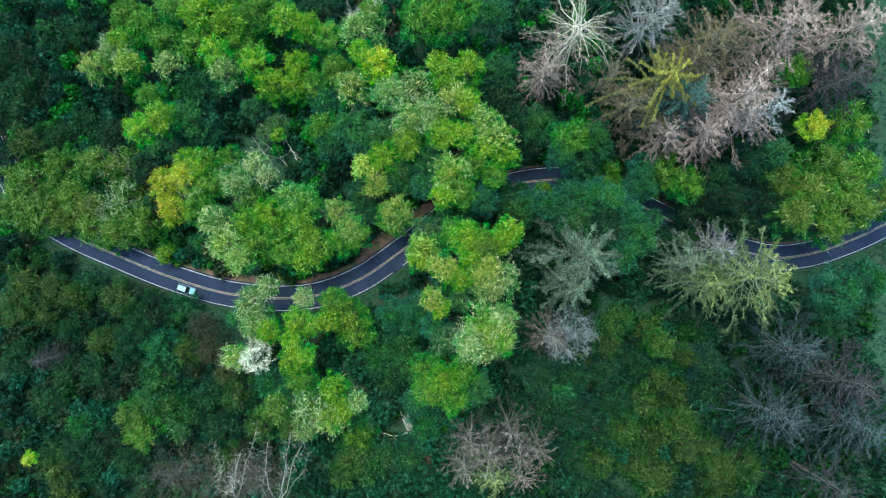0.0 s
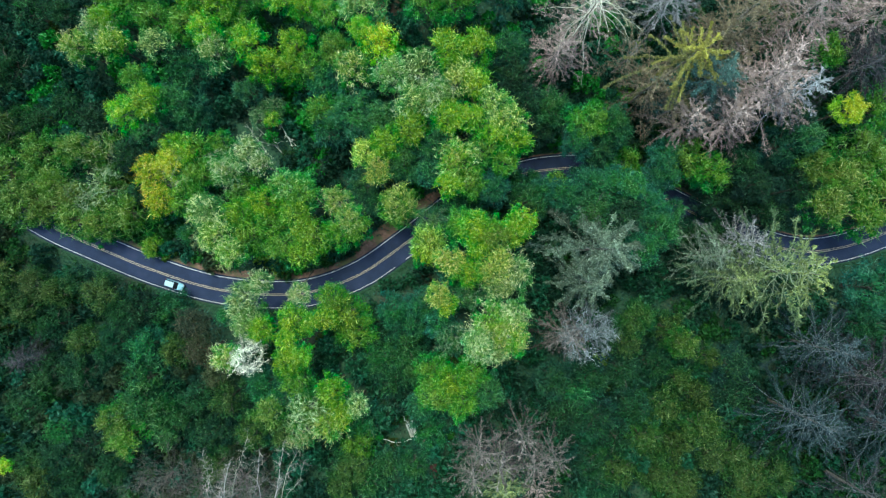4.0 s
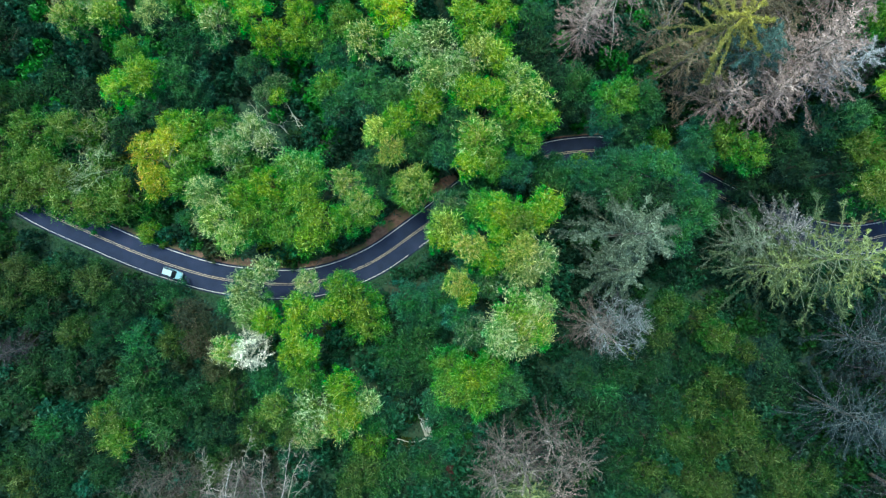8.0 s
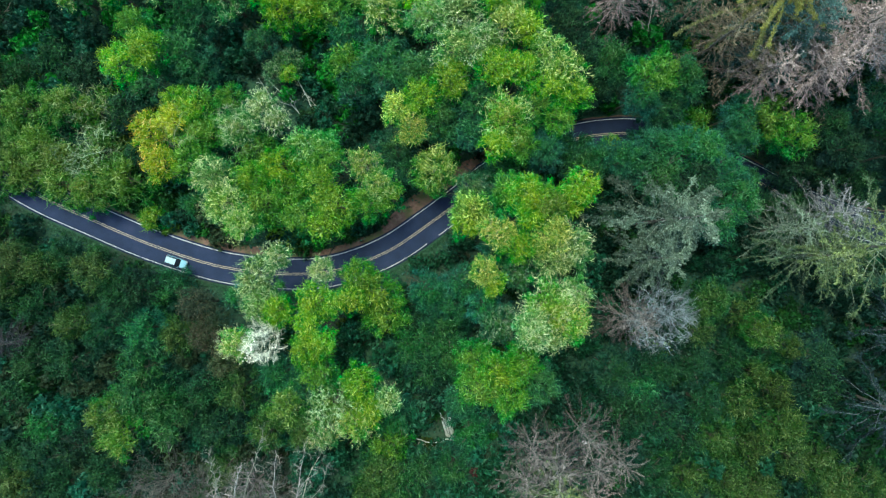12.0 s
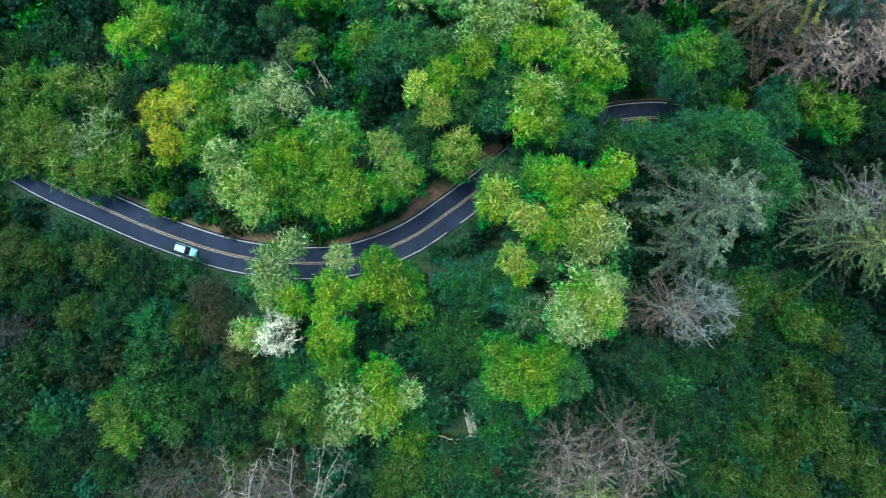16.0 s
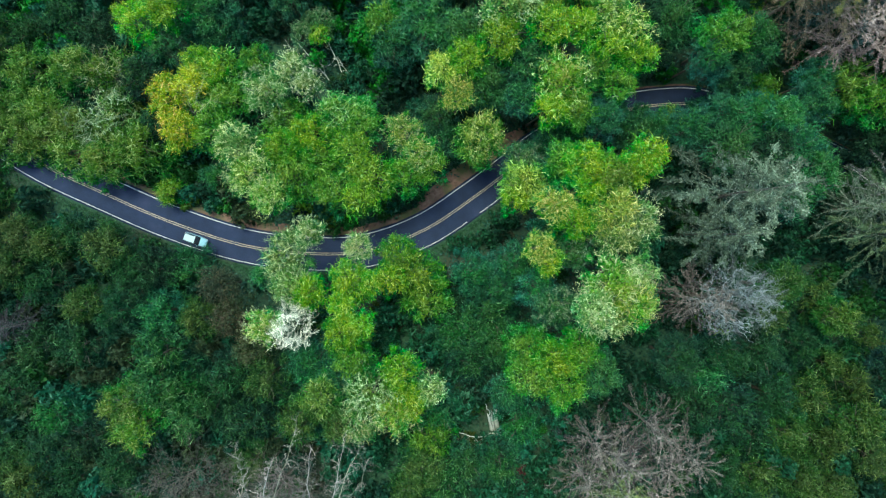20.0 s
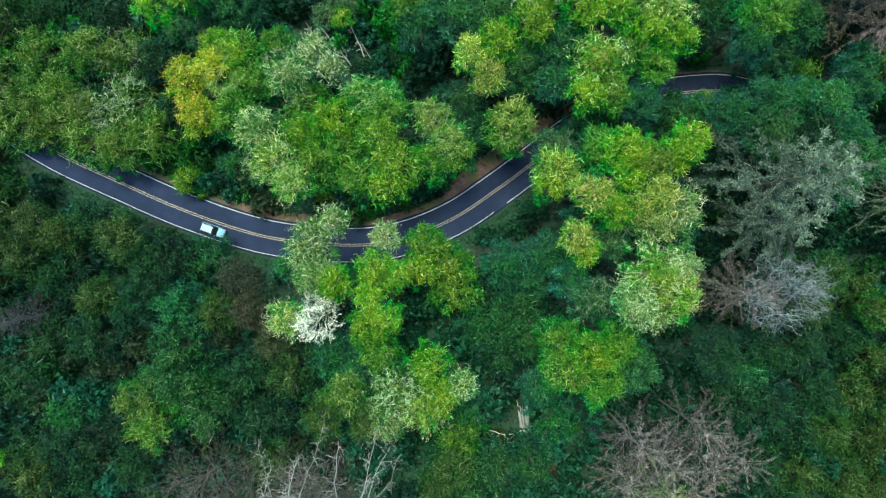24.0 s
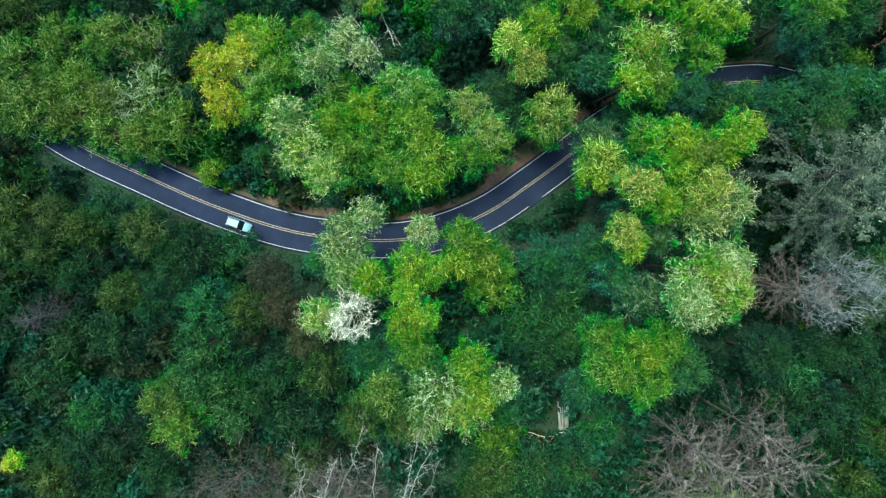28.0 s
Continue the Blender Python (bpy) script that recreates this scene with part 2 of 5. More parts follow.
# Knots of the road, in metres from end to end.
ROAD_KNOTS = [
    (-117.6, 35.5, -6.0), (-111.7, 26.9, -5.5), (-107.8, 20.8, -5.0), (-101.6, 10.8, -5.0), (-91.9, 4.0, -5.0),
    (-79.7, -1.7, -5.5), (-67.7, -6.8, -6.5), (-54.0, -11.0, -7.5), (-40.1, -12.3, -8.0), (-30.2, -11.2, -8.0),
    (-20.3, -7.3, -8.0), (-11.8, -1.5, -8.5), (-5.3, 3.5, -9.0), (1.6, 9.0, -9.4), (9.8, 13.5, -10.0),
    (17.8, 16.2, -10.5), (25.0, 17.4, -10.5), (32.4, 17.3, -10.5), (43.9, 14.0, -10.5), (54.6, 8.7, -10.5),
    (63.0, 4.4, -10.0), (73.5, 0.1, -9.5), (83.2, -2.1, -9.0), (91.4, -1.3, -8.5), (99.6, 1.3, -8.0),
    (109.5, 5.8, -8.0), (120.8, 12.8, -8.0),
]
EDGE_GAPS = ((125, 127),)
BANK_AT = 130
ROAD = smooth_line(ROAD_KNOTS)
ROAD_WAY = unit(np.gradient(ROAD[:, :2], axis=0))
ROAD_LEFT = np.stack([-ROAD_WAY[:, 1], ROAD_WAY[:, 0]], 1)
EDGE, PAVED = 3.12, 3.5


def road_near(x, y):
    """How far a place lies from the road's middle, and the road's height there."""
    x, y = np.atleast_1d(x).astype(float), np.atleast_1d(y).astype(float)
    shape = x.shape
    x, y = x.ravel(), y.ravel()
    far, high = np.empty(len(x)), np.empty(len(x))
    for i in range(0, len(x), 4000):
        d = np.hypot(x[i:i + 4000, None] - ROAD[None, ::2, 0], y[i:i + 4000, None] - ROAD[None, ::2, 1])
        j = d.argmin(1)
        far[i:i + 4000], high[i:i + 4000] = d[np.arange(len(j)), j], ROAD[::2, 2][j]
    return far.reshape(shape), high.reshape(shape)


def ground(x, y):
    """The height of the forest floor: a gully inside the bend, a slope that rises on the other side, a ledge for the road."""
    x, y = np.atleast_1d(x).astype(float), np.atleast_1d(y).astype(float)
    slope = (13.0 - 5.0 / (1 + np.exp(-(x - 30) / 10.0)) - 5.0 / (1 + np.exp((x + 45) / 10.0))) / (1 + np.exp(-(-y - 32) / 7.0))
    gully = -4.5 * np.exp(-((x + 48) / 45) ** 2 - ((y - 34) / 22) ** 2) - 2.5 / (1 + np.exp(-(y - 45) / 9.0))
    east = 2.5 / (1 + np.exp(-(x - 55) / 12.0)) - 8.0
    waves = 0.5 * np.sin(x * 0.21 + 1.3) * np.cos(y * 0.17) + 0.35 * np.sin(x * 0.53 + y * 0.41) + 0.2 * np.cos(x * 0.9 - y * 1.1)
    wild = slope + gully + east + waves
    wild = wild * np.clip(1.6 - np.hypot(x, y) / 400, 0.0, 1.0)
    far, high = road_near(x, y)
    blend = np.clip((far - 4.6) / 9.0, 0, 1)
    blend = blend * blend * (3 - 2 * blend)
    return (high - 0.16) * (1 - blend) + wild * blend


def build_ground():
    near_x = np.linspace(-150, 130, 235)
    near_y = np.linspace(-95, 95, 165)
    step = np.array([6, 14, 30, 60, 120, 250, 500, 1000, 2000, 4000.0])
    xs = np.r_[-150 - step[::-1], near_x, 130 + step]
    ys = np.r_[-95 - step[::-1], near_y, 95 + step]
    gx, gy = np.meshgrid(xs, ys)
    z = ground(gx, gy)
    h = Heap()
    ny, nx = gx.shape
    i, j = np.meshgrid(np.arange(ny - 1), np.arange(nx - 1), indexing="ij")
    a = i * nx + j
    h.put(np.stack([gx, gy, z], -1).reshape(-1, 3), np.stack([a, a + 1, a + nx + 1, a + nx], -1).reshape(-1, 4))
    ob = new("ground", h.mesh("ground", FLOOR, True))
    tagged(ob, "dark forest floor of humus, litter and low green", "ground", kind="structure")


def ribbon(offsets, lifts, first=0, last=None, wobble=0.0, seed=0):
    """A strip along the road; offsets are metres to the left of its middle."""
    rng = np.random.default_rng(seed)
    last = len(ROAD) if last is None else last
    r, l = ROAD[first:last], ROAD_LEFT[first:last]
    rows = []
    for o, z in zip(offsets, lifts):
        o = np.broadcast_to(o, len(r)) + wobble * rng.normal(size=len(r))
        rows.append(np.c_[r[:, :2] + l * np.asarray(o)[:, None], r[:, 2] + z])
    p = np.stack(rows, 1)
    n, m = p.shape[:2]
    i, j = np.meshgrid(np.arange(n - 1), np.arange(m - 1), indexing="ij")
    a = i * m + j
    h = Heap()
    h.put(p.reshape(-1, 3), np.stack([a, a + m, a + m + 1, a + 1], -1).reshape(-1, 4))
    return h


def build_road():
    road = new("road")
    tagged(road, "winding two-lane asphalt road with worn painted lines", "road", kind="structure")
    deck = ribbon((PAVED, PAVED, EDGE, 1.5, 0, -1.5, -EDGE, -PAVED, -PAVED), (-0.3, 0, 0.015, 0.05, 0.07, 0.05, 0.015, 0, -0.3))
    child("asphalt", deck.mesh("asphalt", ASPHALT, True), road)
    for name, o, w, mat, gaps in (("edge_line", EDGE - 0.05, 0.12, WHITE_LINE, ()),
                                  ("edge_line", -EDGE + 0.05, 0.09, WHITE_LINE, EDGE_GAPS),
                                  ("centre_line", 0.17, 0.09, YELLOW_LINE, ()), ("centre_line", -0.17, 0.09, YELLOW_LINE, ())):
        h = Heap()
        cuts = [0] + [c for g in gaps for c in g] + [len(ROAD)]
        for a, b in zip(cuts[::2], cuts[1::2]):
            z = 0.07 - 0.018 * abs(o) + 0.008
            strip = ribbon((o + w / 2, o - w / 2), (z, z), a, b)
            for p, f in zip(strip.points, strip.faces):
                h.put(p, f)
        child(name, h.mesh(name, mat, True), road)


def build_verge():
    """Bare reddish soil beside the inner edge of the bend, wide where the bank is cut."""
    n = len(ROAD)
    s = np.arange(n)
    rng = np.random.default_rng(5)
    ripple = np.interp(s, np.arange(0, n + 6, 5), rng.uniform(-0.35, 0.35, len(np.arange(0, n + 6, 5))))
    wide = np.where(s > BANK_AT + 16, 0.2, 0.9 + ripple) + 2.2 * np.exp(-((s - BANK_AT) / 12.0) ** 2) + 0.7 * np.exp(-((s - BANK_AT + 38) / 14.0) ** 2)
    h = ribbon((PAVED - 0.03, PAVED + wide * 0.5, PAVED + wide, PAVED + wide + 0.35), (-0.015, 0.03, 0.10, -0.5), wobble=0.06, seed=3)
    tagged(new("verge", h.mesh("verge", SOIL, True)), "strip of bare reddish soil beside the asphalt", "verge", kind="structure")
    wide2 = 0.35 + 0.5 * np.abs(ripple)
    h = ribbon((-PAVED - wide2 - 0.3, -PAVED - wide2, -PAVED + 0.03), (-0.5, -0.02, -0.015), wobble=0.05, seed=4)
    tagged(new("verge", h.mesh("verge", FLOOR, True)), "narrow grassy soil shoulder beside the asphalt", "verge", kind="structure")


build_ground()
build_road()
build_verge()


# ---------------------------------------------------------------- crowns
def crown_lobes(rng):
    """Boughs of a domed crown of radius 1, its top at height 0: centre and size of each."""
    lobes = []
    n = 30
    for i in range(n):
        r = 0.88 * math.sqrt((i + 0.3) / n) * rng.uniform(0.74, 1.2)
        a = i * 2.39996 + rng.uniform(-0.45, 0.45)
        z = -0.20 - 0.95 * r * r + rng.uniform(-0.36, 0.16)
        lobes.append((r * math.cos(a), r * math.sin(a), z, rng.uniform(0.13, 0.28)))
    for i in range(7):
        a = i * 0.9 + rng.uniform(-0.3, 0.3)
        lobes.append((0.62 * math.cos(a), 0.62 * math.sin(a), -1.3 + rng.uniform(-0.15, 0.15), rng.uniform(0.25, 0.34)))
    return np.array(lobes)


def broad_crown(seed, count, leaf):
    """A domed broadleaf crown: boughs of leaf sprigs with gaps between them."""
    rng = np.random.default_rng(seed)
    lobes = crown_lobes(rng)
    weight = lobes[:, 3] ** 1.6
    pick = rng.choice(len(lobes), count, p=weight / weight.sum())
    d = unit(rng.normal(size=(count, 3)) + np.array([0, 0, 0.6]))
    rough = 1 + 0.22 * np.sin(d[:, 0] * 8 + pick) * np.sin(d[:, 1] * 8 + 2 * pick) + rng.normal(0, 0.2, count)
    at = lobes[pick, :3] + d * (lobes[pick, 3] * rough)[:, None] * np.array([1, 1, 0.9])
    inside = np.zeros(count, bool)
    for x, y, z, s in lobes:
        inside |= np.linalg.norm(at - (x, y, z), axis=1) < s * 0.66
    at, d = at[~inside], d[~inside]
    m = len(at)
    normal = unit(d * 1.0 + rng.normal(0, 0.3, (m, 3)) + np.array([0, 0, 0.12]))
    along = unit(d + rng.normal(0, 0.7, (m, 3)))
    h = Heap()
    h.leaves(at, normal, along, leaf * rng.uniform(0.7, 1.7, m), leaf * rng.uniform(0.32, 0.6, m))
    k = count // 7
    pick = rng.choice(len(lobes), k)
    d = unit(rng.normal(size=(k, 3)))
    at = lobes[pick, :3] + d * (lobes[pick, 3] * 0.55)[:, None]
    h.leaves(at, unit(d + rng.normal(0, 0.5, (k, 3))), unit(rng.normal(size=(k, 3))), leaf * 2.0, leaf * 1.5)
    return h.mesh("crown", LEAVES)


def crown_wisps(seed, count, length, width):
    """Fine pale shoots that stand out all over the boughs of the crown with the same seed."""
    rng = np.random.default_rng(seed)
    lobes = crown_lobes(rng)
    weight = lobes[:, 3] ** 1.6 * (lobes[:, 2] > -1.15)
    pick = rng.choice(len(lobes), count, p=weight / weight.sum())
    d = unit(rng.normal(size=(count, 3)) + np.array([0, 0, 0.9]))
    at = lobes[pick, :3] + d * (lobes[pick, 3] * rng.uniform(0.8, 1.12, count))[:, None]
    out = unit(lobes[pick, :3] * np.array([1, 1, 0]) + 1e-3)
    way = unit(d * 0.75 + out * 0.35 + rng.normal(0, 0.55, (count, 3)))
    h = Heap()
    h.wisps(rng, at, way, length * rng.uniform(0.5, 1.5, count), width * rng.uniform(0.6, 1.3, count), 0.3)
    return h.mesh("shoot_spray", LEAVES)


def crown_tips(seed, count, leaf):
    """Single paler leaves that catch the eye on the outside of the crown with the same seed."""
    rng = np.random.default_rng(seed)
    lobes = crown_lobes(rng)
    weight = lobes[:, 3] ** 1.6 * (lobes[:, 2] > -1.15)
    pick = rng.choice(len(lobes), count, p=weight / weight.sum())
    d = unit(rng.normal(size=(count, 3)) + np.array([0, 0, 0.9]))
    at = lobes[pick, :3] + d * (lobes[pick, 3] * rng.uniform(0.95, 1.2, count))[:, None]
    h = Heap()
    h.leaves(at, unit(d * 0.5 + rng.normal(0, 0.35, (count, 3)) + np.array([0, 0, 0.8])), rng.normal(size=(count, 3)), leaf * rng.uniform(0.6, 1.4, count),
             leaf * rng.uniform(0.6, 1.1, count))
    return h.mesh("leaf_tips", LEAVES)


def shrub_crown(seed, count, leaf):
    """A low, uneven bush of radius 1, its top near height 0.8, resting on 0."""
    rng = np.random.default_rng(seed)
    lobes = np.c_[rng.uniform(-0.55, 0.55, (9, 2)), rng.uniform(0.2, 0.55, 9), rng.uniform(0.22, 0.42, 9)]
    pick = rng.integers(0, 9, count)
    d = unit(rng.normal(size=(count, 3)) + np.array([0, 0, 0.6]))
    at = lobes[pick, :3] + d * (lobes[pick, 3] * (1 + rng.normal(0, 0.13, count)))[:, None]
    normal = unit(d * 0.7 + rng.normal(0, 0.5, (count, 3)) + np.array([0, 0, 0.5]))
    h = Heap()
    h.leaves(at, normal, unit(d + rng.normal(0, 0.8, (count, 3))), leaf * rng.uniform(0.6, 1.5, count), leaf * rng.uniform(0.4, 0.7, count))
    return h.mesh("foliage", LEAVES)


def grow(heap, rng, start, way, length, radius, depth, spread, forks, lift=0.0, segments=4, curl=0.18):
    """A bough that bends, tapers and forks again and again."""
    line, p, w = [np.array(start, float)], np.array(start, float), np.array(way, float)
    for _ in range(segments):
        w = unit(w + rng.normal(0, curl, 3) + np.array([0, 0, lift]))
        p = p + w * length / segments
        line.append(p)
    radii = np.linspace(radius, radius * 0.45, len(line))
    heap.tube(line, radii, 4 if radius > 0.09 else 3)
    if depth:
        for i in range(forks):
            j = rng.integers(max(1, segments // 2), segments + 1)
            aside = unit(w + rng.normal(0, spread, 3))
            grow(heap, rng, line[j], aside, length * rng.uniform(0.5, 0.8), radius * 0.5, depth - 1, spread, forks, lift, 3, curl)


def twig_spray(seed, clusters, boughs, width):
    """Bare, curling, bleached twigs in tufts that stick out of a crown of radius 1 whose top is at height 0."""
    rng = np.random.default_rng(seed)
    h = Heap()
    n = clusters * boughs
    a, r = np.arange(n) // boughs * 2.39996, np.repeat(rng.uniform(0.25, 0.92, clusters), boughs)
    a = a + rng.normal(0, 0.32, n) / r
    r = np.clip(r + rng.normal(0, 0.16, n), 0.05, 0.98)
    at = np.stack([r * np.cos(a), r * np.sin(a), -0.10 - 0.9 * r * r], 1)
    way = unit(np.stack([np.cos(a) * (0.2 + r), np.sin(a) * (0.2 + r), np.full(n, 0.5)], 1) + rng.normal(0, 0.6, (n, 3)))
    size = rng.uniform(0.12, 0.30, n)
    mid, tip = h.wisps(rng, at, way, size, width, 0.3)
    for start, count, long in ((mid, 3, 0.7), (tip, 3, 0.55)):
        for _ in range(count):
            turn = unit(way + rng.normal(0, 0.8, (n, 3)))
            fork, _ = h.wisps(rng, start, turn, size * long * rng.uniform(0.6, 1.2, n), width * 0.75, 0.35)
            h.wisps(rng, fork, unit(turn + rng.normal(0, 0.8, (n, 3))), size * long * 0.5, width * 0.6, 0.35)
    return h.mesh("twigs", TWIG)


def trunk_mesh(seed):
    """A trunk of height 1 with limbs that fork into the crown; its foot at 0."""
    rng = np.random.default_rng(seed)
    h = Heap()
    zs = np.linspace(-0.03, 0.9, 8)
    bend = np.cumsum(rng.normal(0, 0.008, (8, 2)), axis=0)
    line = np.c_[bend, zs]
    h.tube(line, np.array([0.060, 0.040, 0.034, 0.030, 0.026, 0.020, 0.014, 0.006]), 6)
    for i in range(6):
        k = rng.integers(3, 7)
        a = i * 2.4 + rng.uniform(-0.3, 0.3)
        grow(h, rng, line[k], unit(np.array([math.cos(a), math.sin(a), 0.9])), rng.uniform(0.3, 0.42), 0.012, 1, 0.4, 2, 0.06, 3)
    return h.mesh("trunk", BARK, True)


BIG = [broad_crown(10 + i, 4000, 0.072) for i in range(8)]
TUFT = [broad_crown(90 + i, 330, 0.235) for i in range(6)]
SMALL = [broad_crown(30 + i, 2300, 0.100) for i in range(6)]
BIG_SHOOTS = {n: [crown_wisps(10 + i, n, 0.19, 0.0135) for i in range(8)] for n in (420, 700)}
SMALL_SHOOTS = {n: [crown_wisps(30 + i, n, 0.25, 0.019) for i in range(6)] for n in (420, 700)}
BIG_TIPS = [crown_tips(10 + i, 520, 0.060) for i in range(8)]
SMALL_TIPS = [crown_tips(30 + i, 420, 0.080) for i in range(6)]
BUSH = [shrub_crown(50 + i, 620, 0.19) for i in range(6)]
SPRAYS = [twig_spray(60 + i, 8, 8, 0.0105) for i in range(4)]
LIGHT_SPRAYS = [twig_spray(70 + i, 5, 6, 0.0095) for i in range(4)]
TRUNKS = [trunk_mesh(80 + i) for i in range(4)]

TONES = {
    "gold": ((0.27, 0.43, 0.012), "golden-yellow autumn leaves"),
    "lime": ((0.088, 0.315, 0.012), "bright yellow-green leaves"),
    "fresh": ((0.070, 0.265, 0.018), "fresh bright green leaves"),
    "green": ((0.054, 0.236, 0.022), "mid-green leaves"),
    "teal": ((0.022, 0.128, 0.054), "dark blue-green leaves"),
    "moss": ((0.056, 0.178, 0.018), "mossy yellow-green leaves"),
    "rust": ((0.15, 0.085, 0.062), "withered rust-brown leaves"),
    "sage": ((0.086, 0.245, 0.044), "pale sage-green leaves and bleached twigs"),
    "sea": ((0.034, 0.145, 0.053), "soft sea-green leaves"),
    "deep": ((0.020, 0.102, 0.036), "deep green leaves"),
    "olive": ((0.027, 0.088, 0.018), "dull olive-green leaves"),
    "dull": ((0.014, 0.058, 0.028), "dull dark green leaves"),
    "brown": ((0.043, 0.066, 0.031), "brownish green leaves"),
    "straw": ((0.104, 0.300, 0.026), "yellow-green leaves and pale twigs"),
}
# Colour and number of the fine shoots that stand out of a crown; where there are none, the colour of its outer leaves.
SHOOTS = {
    "gold": ((0.60, 0.58, 0.05), 420), "lime": ((0.29, 0.53, 0.03), 420), "fresh": ((0.21, 0.50, 0.03), 420),
    "green": ((0.14, 0.42, 0.045), 420), "moss": ((0.20, 0.36, 0.08), 420), "sage": ((0.41, 0.59, 0.19), 700),
    "sea": ((0.065, 0.23, 0.08), 420), "straw": ((0.44, 0.58, 0.10), 700), "teal": ((0.055, 0.245, 0.10), 420),
    "deep": ((0.06, 0.22, 0.065), 420), "olive": ((0.10, 0.20, 0.045), 420), "dull": ((0.042, 0.145, 0.062), 420), "brown": ((0.125, 0.125, 0.06), 420), "rust": ((0.19, 0.12, 0.09), 180),
}
PALE_BARK = (0.80, 0.85, 0.58)
DICE = random.Random(4)
CROWNS = []


def beside_road(x, y, clear=4.9):
    """The place itself or, if that is on the road, the nearest ground beside it."""
    d = np.hypot(ROAD[:, 0] - x, ROAD[:, 1] - y)
    j = int(d.argmin())
    if d[j] >= clear:
        return x, y
    side = 1.0 if (np.array([x, y]) - ROAD[j, :2]) @ ROAD_LEFT[j] >= 0 else -1.0
    return tuple(float(c) for c in ROAD[j, :2] + ROAD_LEFT[j] * side * clear)


def tree(x, y, top, radius, tone, twigs=0, group="trees of the wood"):
    """A broadleaf tree: trunk, crown, fine shoots and, where the crown is thin, bare twigs. By the road it leans over the asphalt."""
    colour, words = TONES[tone]
    colour = tuple(c * DICE.uniform(0.85, 1.15) for c in colour)
    foot = beside_road(x, y)
    low = float(ground(*foot)[0])
    tall = max(top - low, 2.2 * radius * 0.6 + 1.0)
    base = new("broadleaf_tree")
    base.location = (*foot, low)
    size = "tall" if tall > 15 else "low" if tall < 8 else "mid-sized"
    tagged(base, size + " broadleaf tree with " + words, "tree", group)
    turn = DICE.uniform(0, 6.28)
    middle = (x - foot[0], y - foot[1], tall)
    trunk = child("trunk", DICE.choice(TRUNKS), base, (0, 0, 0), turn, (radius * 1.5, radius * 1.5, tall - 0.45 * radius))
    if middle[0] or middle[1]:
        trunk.rotation_euler = (Vector(middle).to_track_quat("Z", "Y").to_matrix() @ Matrix.Rotation(turn, 3, "Z")).to_euler()
    pool, shoots = (BIG, BIG_SHOOTS) if radius > 3.3 else (SMALL, SMALL_SHOOTS)
    k = DICE.randrange(len(pool))
    size = (radius * DICE.uniform(0.98, 1.1), radius * DICE.uniform(0.98, 1.1), radius * DICE.uniform(1.05, 1.4))
    CROWNS.append((x, y, radius))
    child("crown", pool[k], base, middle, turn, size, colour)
    pale, number = SHOOTS[tone]
    if twigs:
        part_bark = 0.10 * twigs
        pale, number = tuple((1 - part_bark) * a + part_bark * b for a, b in zip(pale, PALE_BARK)), 420
    pale = tuple(c * DICE.uniform(0.85, 1.1) for c in pale)
    if number:
        child("shoot_spray", shoots[number][k], base, middle, turn, size, pale, "fine pale shoots")["kind"] = "stuff"
    else:
        child("leaf_tips", (BIG_TIPS if pool is BIG else SMALL_TIPS)[k], base, middle, turn, size, pale, "paler outer leaves")["kind"] = "stuff"
    if twigs:
        bark = tuple(0.5 * a + (0.33 if twigs == 2 else 0.22) * b for a, b in zip(SHOOTS[tone][0], PALE_BARK))
        child("twig_spray", DICE.choice(SPRAYS if twigs == 2 else LIGHT_SPRAYS), base, (middle[0], middle[1], tall + 0.05 * radius), DICE.uniform(0, 6.28), (radius * 1.02,) * 3,
              tuple(c * DICE.uniform(0.8, 1.1) for c in bark), "bleached bare twigs")["kind"] = "stuff"
    return base


def shrub(x, y, radius, tone):
    """A bush of the undergrowth."""
    colour, words = TONES[tone]
    colour = tuple(c * DICE.uniform(0.75, 1.2) for c in colour)
    low = float(ground(x, y)[0])
    base = new("shrub")
    base.location = (x, y, low - 0.1)
    tagged(base, "bush of the undergrowth with " + words, "shrub", "undergrowth bushes")
    turn = DICE.uniform(0, 6.28)
    child("foliage", DICE.choice(BUSH), base, (0, 0, 0), turn, (radius, radius * DICE.uniform(0.8, 1.1), radius * DICE.uniform(0.7, 1.2)), colour)
    return base


